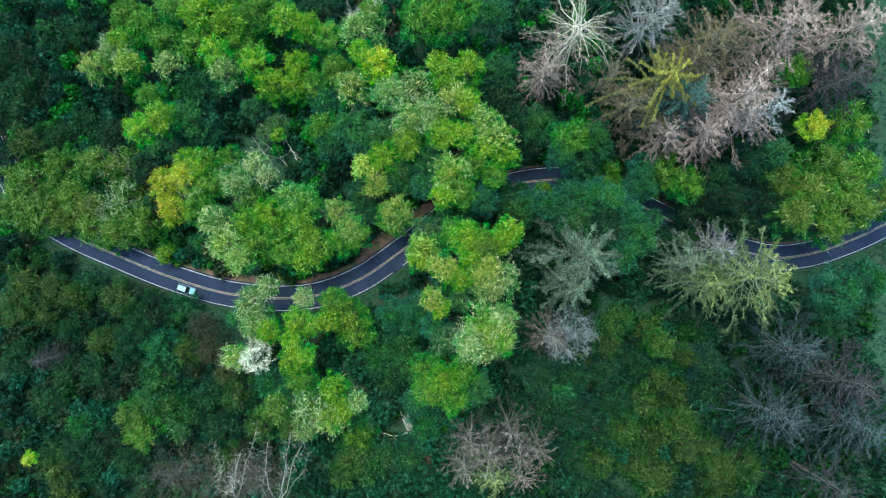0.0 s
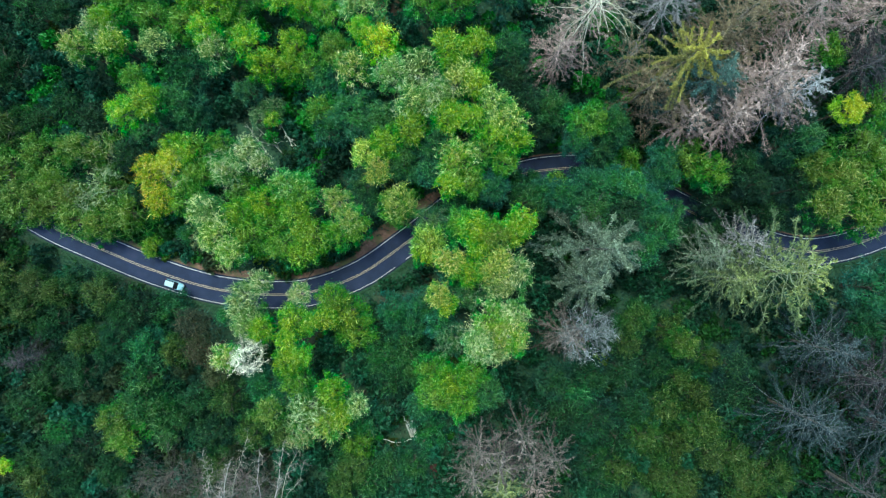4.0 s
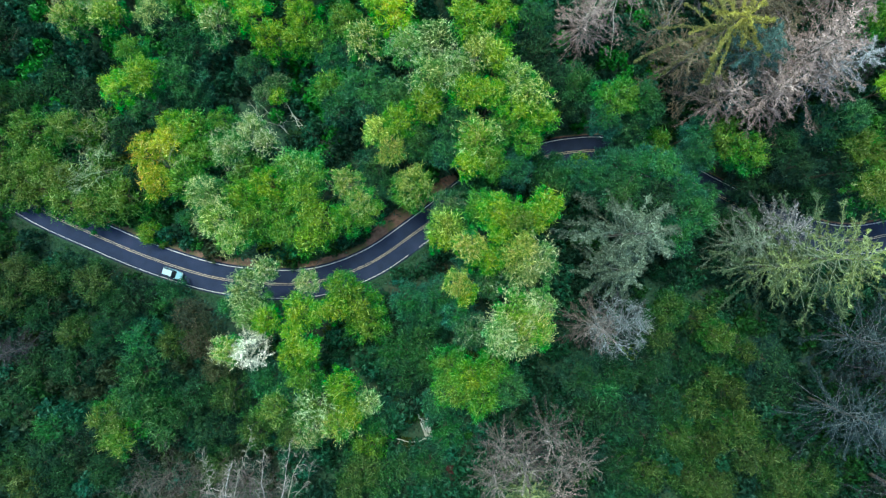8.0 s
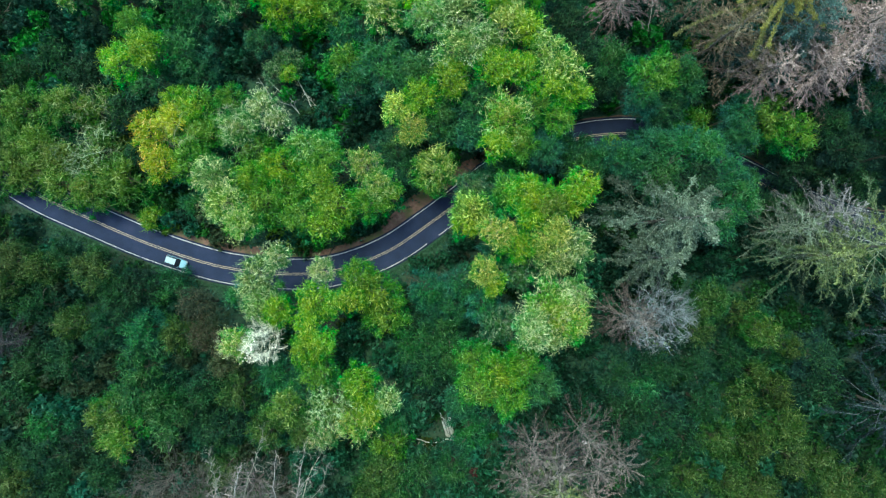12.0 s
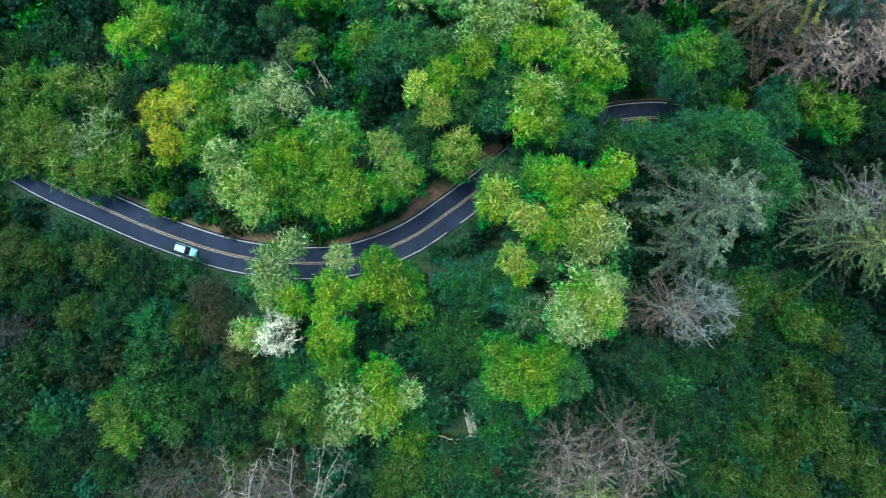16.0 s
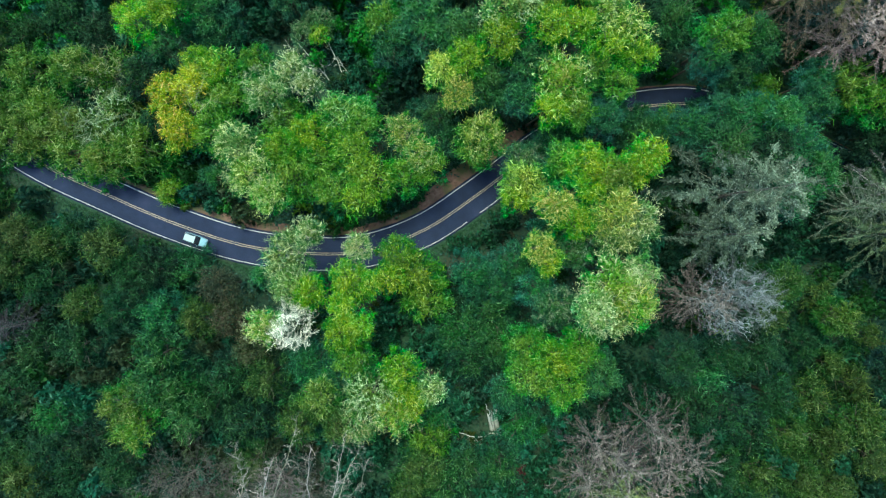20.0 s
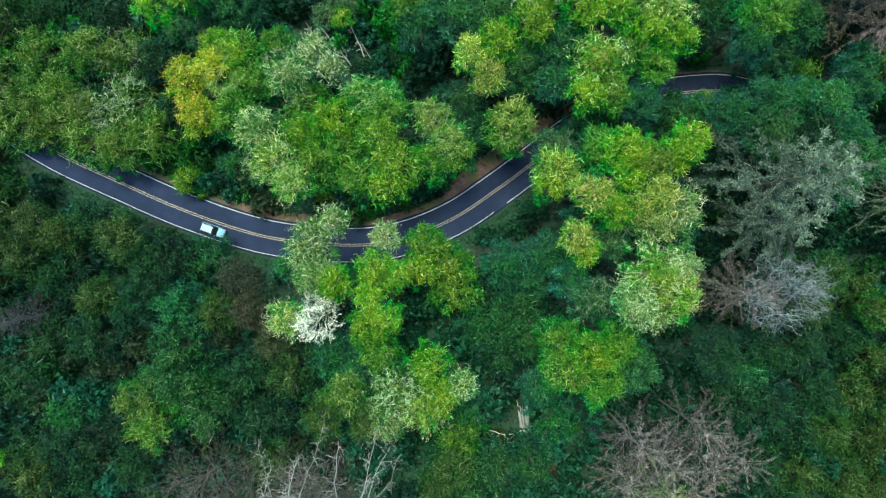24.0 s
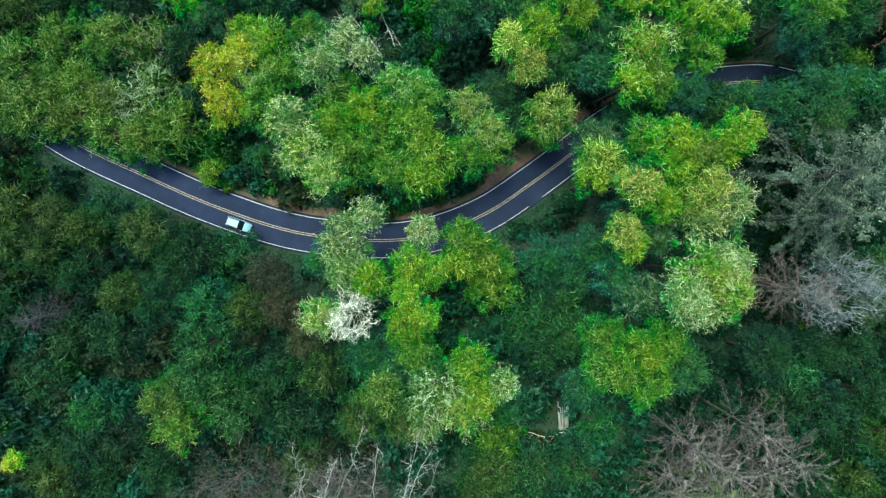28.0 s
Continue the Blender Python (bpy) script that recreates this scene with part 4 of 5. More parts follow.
tree(71.5, 20.7, 9.1, 5.1, "dull")
tree(65.3, 12.4, 9.2, 4.3, "dull")
tree(74.4, 21.5, 11.7, 3.3, "deep")
tree(78.1, 15.5, 10.9, 5.5, "moss")
tree(74.8, 11.3, 9.1, 4.6, "dull")
tree(81.5, 13.2, 12.2, 5.5, "moss")
tree(78.7, 7.8, 11.5, 5.0, "moss")
tree(89.3, 13.8, 11.9, 6.4, "moss")
tree(85.4, 18.8, 12.0, 5.8, "moss")
tree(81.1, 12.7, 10.7, 5.2, "green")
tree(93.1, 8.9, 11.6, 5.8, "moss")
tree(86.8, 5.7, 11.6, 5.2, "moss")
tree(95.2, 17.8, 10.3, 5.6, "green")
tree(82.2, 27.3, 12.8, 3.6, "gold")
tree(91.6, 28.5, 10.1, 5.9, "green")
tree(79.4, 40.1, 11.3, 4.0, "fresh")
tree(102.2, 11.4, 11.3, 6.4, "moss")

# the tall group beyond the end of the bend
tree(-4.6, -0.2, 13.5, 3.9, "straw")
tree(-5.2, -2.4, 12.0, 3.0, "lime")
tree(-4.1, 4.2, 8.0, 3.6, "sea", 1)
tree(-0.8, 5.4, 3.0, 3.6, "teal")
tree(0.4, 1.6, 6.0, 3.6, "teal")
tree(2.6, 3.6, 12.5, 3.9, "green")
tree(5.9, 2.4, 17.5, 4.6, "lime")
tree(8.8, 0.6, 17.0, 4.2, "moss")
tree(5.6, -1.0, 17.0, 2.9, "lime")
tree(14.0, 3.8, 18.5, 3.3, "lime")
tree(12.6, 1.8, 16.0, 3.2, "lime")
tree(-0.2, -3.6, 17.5, 3.3, "straw")
tree(3.2, -6.4, 17.0, 3.7, "lime")
tree(1.2, -7.4, 11.0, 4.0, "teal")
tree(9.2, -4.8, 18.6, 4.3, "straw")
tree(12.6, -6.3, 18.3, 4.1, "sage", 1)
tree(9.8, -9.0, 17.0, 3.4, "sage")
tree(-2.2, -10.6, 18.0, 2.7, "straw")
tree(-0.6, -12.8, 16.5, 2.6, "lime")
tree(4.4, -11.0, 13.0, 3.4, "sea", 1)
tree(8.4, -16.0, 21.5, 4.7, "straw", 2)
tree(11.4, -19.0, 20.5, 4.3, "straw", 1)
tree(5.4, -19.6, 22.5, 3.3, "sage", 2)
tree(12.4, -14.6, 19.0, 3.7, "sage", 1)
tree(8.6, -21.4, 19.0, 3.4, "sage", 1)
tree(-1.5, -17.1, 13.3, 3.6, "teal")
tree(0.6, -19.7, 16.8, 3.8, "sea", 1)
tree(0.6, -27.3, 20.0, 4.1, "lime")
tree(-2.9, -30.9, 15.1, 4.2, "green")
tree(-3.6, -26.2, 14.7, 3.7, "green")
tree(5.0, -26.4, 17.4, 4.3, "green")
tree(7.4, -30.3, 16.4, 4.1, "sea")
tree(2.4, -32.6, 16.0, 4.2, "green")

# the tree group that overhangs the road
tree(-43.0, -12.5, 11.4, 4.3, "sage", 1)
tree(-41.5, -16.7, 12.6, 4.1, "sage", 1)
tree(-39.1, -8.5, 11.3, 2.7, "sage", 2)
tree(-46.7, -15.5, 7.8, 3.1, "teal")
tree(-38.4, -18.1, 13.8, 3.0, "lime")
tree(-31.8, -16.6, 13.2, 4.2, "lime")
tree(-30.9, -10.8, 12.0, 2.5, "sage", 2)
tree(-33.0, -20.1, 14.2, 2.6, "lime")
tree(-32.9, -24.8, 15.0, 3.7, "lime")
tree(-30.4, -23.3, 14.2, 2.8, "lime")
tree(-24.7, -11.9, 11.1, 3.7, "fresh")
tree(-21.6, -15.3, 10.2, 4.7, "fresh")
tree(-19.6, -19.2, 8.7, 4.3, "fresh")
tree(-25.5, -16.1, 12.5, 3.1, "lime")
tree(-28.5, -16.6, 12.9, 2.2, "lime")
bare_tree(-41.2, -23.6, 15.0, 4.1, BONE_WHITE, "dead tree with bleached white forking boughs", BONE)
tree(-45.7, -23.7, 13.6, 3.0, "straw", 2)
tree(-38.4, -30.1, 12.2, 5.0, "teal")
tree(-31.8, -28.9, 12.6, 4.2, "green")
tree(-35.1, -32.2, 12.3, 3.7, "teal")
tree(-27.9, -33.8, 16.6, 4.7, "moss", 2)
tree(-24.3, -36.5, 16.1, 4.3, "straw", 1)
tree(-30.0, -38.1, 16.0, 3.7, "sage", 1)
tree(-23.6, -30.0, 17.4, 3.6, "lime")
tree(-22.2, -34.9, 15.9, 3.0, "lime")
tree(-18.8, -33.1, 14.6, 2.7, "sage", 2)
tree(-18.3, -37.6, 10.4, 5.0, "teal")
tree(-18.6, -41.9, 11.7, 4.2, "green")

# the dim wood below the road
tree(-91.1, -9.8, 3.7, 4.2, "olive")
tree(-86.0, -11.4, 4.5, 4.5, "olive")
tree(-92.1, -14.8, 4.8, 4.5, "olive")
tree(-82.7, -9.2, 3.2, 3.7, "dull")
tree(-76.2, -11.9, 5.9, 5.0, "olive")
tree(-72.4, -14.8, 4.4, 4.2, "dull")
tree(-68.2, -15.2, 4.4, 4.4, "dull")
tree(-70.0, -18.2, 4.6, 4.2, "dull")
tree(-63.5, -15.6, 1.8, 5.4, "teal")
tree(-87.0, -18.4, 3.1, 5.3, "dull")
tree(-79.4, -21.4, 5.9, 4.2, "olive")
tree(-73.6, -22.7, 5.3, 4.5, "dull")
tree(-55.3, -17.8, 7.3, 3.9, "brown")
tree(-58.3, -23.3, 7.9, 3.9, "olive")
tree(-66.7, -22.7, 4.6, 4.7, "teal")
tree(-52.1, -23.0, 9.7, 3.8, "brown")
tree(-87.8, -28.7, 3.9, 5.9, "dull")
tree(-80.2, -28.4, 5.0, 5.3, "dull")
tree(-91.5, -36.4, 5.0, 5.8, "dull")
tree(-47.5, -27.5, 11.9, 4.0, "brown")
tree(-45.5, -32.1, 13.1, 4.4, "olive")
tree(-52.3, -31.9, 9.2, 4.3, "dull")
tree(-36.2, -34.4, 16.1, 4.1, "moss")
tree(-38.9, -37.7, 17.3, 4.0, "olive")
tree(-33.6, -38.6, 15.9, 3.4, "olive")
tree(-70.0, -37.5, 11.0, 4.5, "moss")
tree(-67.6, -41.4, 10.4, 4.3, "moss")
tree(-65.2, -34.7, 9.5, 5.3, "deep")
tree(-60.7, -36.2, 9.1, 5.4, "deep")
tree(-64.5, -29.5, 8.3, 5.9, "deep")
tree(-59.3, -39.8, 8.7, 5.9, "deep")
tree(-54.9, -36.6, 8.3, 5.1, "dull")
tree(-50.3, -40.8, 8.9, 4.8, "dull")
tree(-83.5, -40.9, 4.8, 4.7, "teal")
tree(-88.1, -49.4, 8.1, 4.6, "olive")
tree(-83.2, -46.7, 8.1, 4.9, "dull")
tree(-77.8, -44.8, 6.8, 4.7, "dull")
tree(-84.5, -52.0, 8.5, 4.3, "dull")
tree(-79.9, -51.5, 7.0, 4.7, "dull")
tree(-71.7, -48.9, 7.7, 4.4, "dull")
tree(-93.2, -47.2, 9.2, 1.7, "gold")
tree(-89.7, -46.4, 6.5, 5.1, "dull")
tree(-86.0, -53.5, 8.5, 5.9, "olive")
tree(-97.7, -7.8, 4.4, 6.7, "olive")
tree(-99.7, -13.6, 5.1, 5.4, "olive")
tree(-93.4, -13.1, 2.6, 5.5, "dull")
tree(-99.2, -26.2, 4.2, 6.7, "dull")
tree(-104.3, 46.6, -1.4, 7.0, "dull")
tree(-94.8, 52.0, -1.5, 6.3, "dull")
tree(-99.3, 38.5, -2.1, 6.4, "dull")
tree(-87.1, 51.5, -0.1, 4.0, "dull")
tree(-98.4, 25.3, 3.2, 6.1, "olive")
tree(-105.0, 35.4, -0.5, 6.3, "dull")
bare_tree(-39.9, -50.8, 13.0, 6.7, BRONZE, "leafless brownish-grey tree with fine steep twigs")
bare_tree(-42.6, -49.3, 16.0, 6.3, PINK, "leafless pinkish-grey tree with fine steep twigs")
limb_tree(-83.5, 8.6, 1.0, ((-73.4, 14.6, 5.2), (-69.8, 11.2, 4.8), (-74.9, 12.2, 5.0), (-77.3, 6.8, 4.6), (-80.0, 13.0, 4.8)), 43,
          "dead tree whose pale limbs lie across mossy crowns", 0.040, (0.24, 0.31, 0.17), (0.20, 0.27, 0.13))
limb_tree(-60.6, 12.0, 4.0, ((-56.6, 17.3, 8.0), (-59.7, 15.6, 8.0), (-55.5, 13.0, 7.6)), 44, "dead tree whose pale limbs lie across golden crowns",
          0.045, (0.40, 0.46, 0.22), (0.30, 0.36, 0.12))
limb_tree(-45.5, -55.0, 12.0, ((-37.9, -37.1, 21.8), (-41.5, -42.0, 20.5), (-48.2, -41.9, 16.5), (-47.0, -46.0, 16.0), (-43.5, -47.0, 20.0)), 41,
          "dead tree with long pale forked limbs")
limb_tree(-35.5, -56.0, 13.0, ((-36.0, -40.2, 20.0), (-30.6, -38.4, 24.0), (-29.0, -40.5, 21.0), (-28.0, -42.6, 19.0), (-31.5, -45.2, 20.0), (-36.5, -46.0, 19.0)), 42,
          "dead tree with long pale forked limbs")
bare_tree(-58.7, -48.7, 15.0, 7.4, BRONZE, "leafless brownish-grey tree with fine steep twigs")
bare_tree(-51.8, -51.1, 14.0, 5.8, BRONZE, "leafless brownish-grey tree with fine steep twigs")
tree(-48.5, -46.8, 10.3, 3.8, "olive")
tree(-11.9, -14.9, 7.2, 4.4, "teal")
tree(-7.5, -18.1, 8.3, 4.1, "teal")
tree(-9.6, -22.0, 8.7, 4.9, "deep")
tree(-14.1, -24.8, 8.3, 5.1, "deep")
tree(-7.4, -26.2, 9.7, 4.3, "deep")
tree(-15.5, -21.4, 4.8, 3.9, "dull")
tree(-5.3, -13.0, 9.8, 3.8, "teal")
tree(-11.8, -29.5, 9.4, 4.3, "dull")
tree(-20.0, -46.9, 13.0, 4.4, "olive")
tree(-15.9, -49.4, 11.9, 4.5, "deep")
tree(-22.1, -50.0, 12.9, 3.7, "olive")
tree(-7.3, -46.0, 12.0, 3.7, "deep")
tree(-12.6, -46.0, 10.4, 3.0, "deep")
tree(-4.1, -40.0, 10.9, 4.3, "teal")
tree(-6.3, -34.6, 10.6, 3.5, "teal")

# scrub on the slope
tree(38.8, -16.5, 11.6, 4.5, "olive")
tree(37.1, -21.5, 10.1, 3.8, "olive")
tree(48.0, -18.9, 5.0, 4.5, "olive")
tree(49.5, -21.6, 9.0, 3.6, "moss")
tree(55.9, -24.9, 6.0, 3.4, "olive")
tree(49.7, -29.9, 6.0, 3.1, "olive")
tree(44.4, -26.7, 5.7, 4.4, "dull")
tree(36.8, -27.4, 8.2, 4.4, "dull")
tree(52.8, -33.1, 7.2, 4.7, "olive")
tree(46.1, -35.4, 7.2, 4.9, "olive")
tree(39.0, -35.1, 8.2, 4.6, "dull")
tree(53.4, -39.5, 8.3, 4.9, "olive")
tree(47.8, -42.8, 8.4, 4.6, "olive")
tree(40.7, -41.3, 9.7, 4.6, "olive")
tree(35.3, -41.3, 9.5, 4.3, "dull")
tree(55.4, -44.8, 8.7, 4.3, "olive")
tree(49.8, -50.3, 9.0, 4.8, "olive")
tree(43.0, -49.0, 9.6, 4.6, "olive")
tree(34.8, -47.3, 11.2, 4.5, "olive")
tree(29.6, -46.5, 10.4, 4.3, "dull")
tree(58.2, -51.9, 7.5, 4.6, "dull")
tree(60.4, -26.3, 7.5, 4.6, "dull")
tree(61.6, -33.0, 7.3, 4.7, "dull")
tree(26.2, -31.3, 11.1, 6.3, "teal")
tree(23.9, -36.5, 11.9, 5.7, "dull")
tree(30.5, -36.7, 10.9, 5.0, "dull")
tree(21.2, -28.5, 13.7, 4.4, "dull")
tree(29.1, -27.8, 11.9, 4.2, "dull")
tree(62.7, -50.0, 9.7, 4.8, "olive")
tree(67.9, -48.8, 10.0, 4.8, "olive")
tree(91.2, -10.1, 8.7, 5.9, "teal")
tree(88.3, -17.6, 9.2, 5.3, "dull")
tree(97.6, -7.5, 8.7, 5.9, "teal")
tree(59.2, -45.6, 9.1, 5.3, "olive")
tree(47.7, -51.8, 9.3, 5.0, "olive")
tree(62.7, -52.9, 9.8, 5.3, "olive")
tree(32.3, -50.4, 9.8, 5.3, "dull")

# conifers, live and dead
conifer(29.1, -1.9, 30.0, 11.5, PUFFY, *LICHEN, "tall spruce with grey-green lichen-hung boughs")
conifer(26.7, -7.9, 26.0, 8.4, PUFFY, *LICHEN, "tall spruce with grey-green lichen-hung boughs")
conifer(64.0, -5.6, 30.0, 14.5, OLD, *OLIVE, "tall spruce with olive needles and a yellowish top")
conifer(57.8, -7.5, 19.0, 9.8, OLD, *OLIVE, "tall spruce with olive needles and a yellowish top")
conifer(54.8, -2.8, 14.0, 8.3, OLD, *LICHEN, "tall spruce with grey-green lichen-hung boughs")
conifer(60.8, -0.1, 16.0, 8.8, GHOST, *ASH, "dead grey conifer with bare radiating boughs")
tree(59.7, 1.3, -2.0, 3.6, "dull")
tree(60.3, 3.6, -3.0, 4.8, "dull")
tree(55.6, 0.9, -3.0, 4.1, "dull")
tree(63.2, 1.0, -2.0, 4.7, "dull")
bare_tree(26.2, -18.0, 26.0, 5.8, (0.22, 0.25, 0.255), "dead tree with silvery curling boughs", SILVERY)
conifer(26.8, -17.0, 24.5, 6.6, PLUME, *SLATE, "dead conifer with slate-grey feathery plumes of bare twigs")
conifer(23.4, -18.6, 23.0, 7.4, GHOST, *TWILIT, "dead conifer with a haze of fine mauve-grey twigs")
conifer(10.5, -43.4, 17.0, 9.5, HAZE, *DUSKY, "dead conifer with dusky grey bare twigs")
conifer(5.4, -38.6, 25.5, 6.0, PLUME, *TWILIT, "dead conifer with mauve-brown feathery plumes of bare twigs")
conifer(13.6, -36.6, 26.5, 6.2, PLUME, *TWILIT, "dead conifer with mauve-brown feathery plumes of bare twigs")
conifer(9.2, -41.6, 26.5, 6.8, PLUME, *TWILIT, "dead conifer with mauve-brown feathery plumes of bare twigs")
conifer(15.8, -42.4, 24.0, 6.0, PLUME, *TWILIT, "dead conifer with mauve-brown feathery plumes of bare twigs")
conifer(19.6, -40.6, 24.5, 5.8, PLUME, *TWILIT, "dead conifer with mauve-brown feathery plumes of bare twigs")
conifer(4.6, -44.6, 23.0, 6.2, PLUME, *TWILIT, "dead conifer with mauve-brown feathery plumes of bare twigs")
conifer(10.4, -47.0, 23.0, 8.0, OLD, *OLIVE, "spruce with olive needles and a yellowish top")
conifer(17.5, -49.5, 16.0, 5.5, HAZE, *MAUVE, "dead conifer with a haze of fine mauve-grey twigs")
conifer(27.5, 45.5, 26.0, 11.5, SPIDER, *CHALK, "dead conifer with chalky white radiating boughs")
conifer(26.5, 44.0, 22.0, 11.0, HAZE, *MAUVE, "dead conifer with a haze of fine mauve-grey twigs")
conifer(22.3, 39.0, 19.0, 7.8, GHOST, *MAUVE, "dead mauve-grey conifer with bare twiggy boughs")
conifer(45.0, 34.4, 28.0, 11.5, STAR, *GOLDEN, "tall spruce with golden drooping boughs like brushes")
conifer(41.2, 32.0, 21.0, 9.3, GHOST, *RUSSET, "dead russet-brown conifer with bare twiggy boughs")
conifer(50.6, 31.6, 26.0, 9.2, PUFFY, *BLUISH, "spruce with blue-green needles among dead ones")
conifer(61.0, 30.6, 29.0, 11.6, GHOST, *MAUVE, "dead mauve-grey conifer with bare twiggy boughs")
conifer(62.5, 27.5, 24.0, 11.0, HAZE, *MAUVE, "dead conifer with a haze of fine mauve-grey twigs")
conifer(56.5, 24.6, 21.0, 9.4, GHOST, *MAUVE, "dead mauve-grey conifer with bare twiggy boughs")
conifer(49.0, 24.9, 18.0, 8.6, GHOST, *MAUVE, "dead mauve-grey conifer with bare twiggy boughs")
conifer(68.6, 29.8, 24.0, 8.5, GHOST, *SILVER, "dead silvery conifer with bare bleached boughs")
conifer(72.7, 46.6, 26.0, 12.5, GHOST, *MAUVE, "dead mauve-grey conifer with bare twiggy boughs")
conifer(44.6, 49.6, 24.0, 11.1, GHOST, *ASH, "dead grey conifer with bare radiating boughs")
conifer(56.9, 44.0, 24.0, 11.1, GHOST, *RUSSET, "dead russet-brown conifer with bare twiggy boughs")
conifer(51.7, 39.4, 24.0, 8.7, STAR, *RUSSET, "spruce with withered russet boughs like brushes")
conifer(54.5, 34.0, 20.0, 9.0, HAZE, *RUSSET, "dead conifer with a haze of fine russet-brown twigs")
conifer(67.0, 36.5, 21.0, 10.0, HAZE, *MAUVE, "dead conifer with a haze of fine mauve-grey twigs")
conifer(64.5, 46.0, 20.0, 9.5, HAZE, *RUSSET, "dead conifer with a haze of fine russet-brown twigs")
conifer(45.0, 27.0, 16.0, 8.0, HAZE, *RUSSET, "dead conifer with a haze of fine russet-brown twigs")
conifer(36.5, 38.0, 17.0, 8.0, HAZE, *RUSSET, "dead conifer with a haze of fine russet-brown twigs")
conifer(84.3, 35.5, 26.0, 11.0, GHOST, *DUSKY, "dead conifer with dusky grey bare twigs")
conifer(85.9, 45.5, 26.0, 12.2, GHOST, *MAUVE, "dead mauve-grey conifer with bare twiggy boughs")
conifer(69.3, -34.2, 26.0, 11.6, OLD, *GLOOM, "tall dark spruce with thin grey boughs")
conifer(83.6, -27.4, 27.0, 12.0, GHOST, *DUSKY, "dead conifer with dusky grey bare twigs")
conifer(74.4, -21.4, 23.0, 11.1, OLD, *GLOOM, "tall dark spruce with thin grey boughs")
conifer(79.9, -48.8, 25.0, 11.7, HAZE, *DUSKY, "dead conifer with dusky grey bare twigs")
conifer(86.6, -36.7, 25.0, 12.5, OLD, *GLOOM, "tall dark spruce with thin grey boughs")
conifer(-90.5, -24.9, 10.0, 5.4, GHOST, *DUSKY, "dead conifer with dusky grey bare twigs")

# trees that close the view on the road between its stretches
tree(8.9, 12.8, 4.0, 4.0, "teal")
tree(6.1, 9.5, 3.0, 4.0, "teal")
tree(1.5, 8.2, 4.0, 3.4, "teal")
tree(-1.6, 6.6, -1.5, 3.0, "dull")
tree(2.2, 9.6, -1.0, 3.2, "teal")
tree(9.4, 13.6, 0.0, 3.4, "teal")
tree(14.6, 14.1, -2.5, 2.9, "teal")
tree(19.4, 13.9, -3.5, 2.9, "teal")
tree(24.6, 13.8, -3.5, 2.9, "green")
tree(29.6, 14.6, -2.0, 2.9, "teal")
tree(34.0, 17.3, 2.0, 4.6, "teal")
tree(39.8, 16.7, 2.0, 4.6, "green")
tree(45.4, 13.4, 1.0, 4.1, "teal")
tree(50.4, 7.0, 0.0, 3.0, "teal")
tree(59.6, 9.8, 2.0, 4.6, "dull")
tree(65.4, 8.7, 2.0, 4.6, "dull")
tree(70.0, 6.2, 4.0, 4.5, "dull")
tree(-95.8, 7.9, 4.0, 5.8, "moss")
tree(-104.5, 20.5, 0.0, 5.2, "dull")
tree(-109.0, 26.5, 0.0, 5.2, "dull")

# the far edge of the wood
tree(-56.9, 55.6, 6.2, 5.3, "lime")
tree(-64.0, 57.6, 3.0, 4.6, "green")
tree(-50.5, 52.7, 6.0, 5.1, "lime")
tree(-45.4, 55.4, 3.3, 5.2, "green")
tree(-36.8, 53.6, 6.0, 4.5, "lime")
tree(-31.6, 51.9, 6.0, 4.0, "lime")
tree(-26.7, 49.9, 4.3, 4.3, "green")
tree(-71.1, 53.7, 2.1, 5.3, "green")
tree(-76.3, 56.7, 1.0, 4.7, "green")
tree(-76.4, 50.0, 3.3, 3.8, "lime")
tree(-66.1, 50.2, 2.6, 4.3, "green")
tree(-18.3, 50.7, 9.2, 5.1, "sage")
tree(-16.6, 54.8, 6.9, 3.6, "green")
tree(-5.0, 52.7, 8.4, 5.3, "green")
tree(1.4, 51.8, 9.3, 5.0, "green")
tree(5.8, 56.6, 9.1, 4.4, "green")
tree(11.6, 53.6, 8.4, 4.4, "teal")
tree(-58.8, 49.4, 2.8, 5.2, "green")
tree(-0.5, 57.4, 8.6, 5.0, "green")
tree(-41.3, 59.3, 3.8, 4.6, "green")
tree(-50.6, 60.1, 3.7, 5.2, "green")
tree(-29.4, 57.9, 4.1, 4.6, "dull")


# ---------------------------------------------------------------- the car on the road
PAINT = plain_material("pale_blue_car_paint", (0.25, 0.50, 0.62), 0.28, 0.1, 0.6)
ROOF_WHITE = plain_material("white_roof_paint", (0.42, 0.62, 0.72), 0.3, 0.0, 0.5)
GLASS = plain_material("dark_car_glass", (0.012, 0.016, 0.022), 0.06)
RUBBER = plain_material("tyre_rubber", (0.018, 0.018, 0.018), 0.9)
ALLOY = plain_material("wheel_alloy", (0.42, 0.43, 0.45), 0.35, 0.9)
LAMP_GLASS = plain_material("lamp_glass", (0.70, 0.72, 0.74), 0.15)
RED_GLASS = plain_material("tail_lamp_glass", (0.35, 0.015, 0.015), 0.2)
BLACK_TRIM = plain_material("black_trim", (0.02, 0.02, 0.022), 0.6)


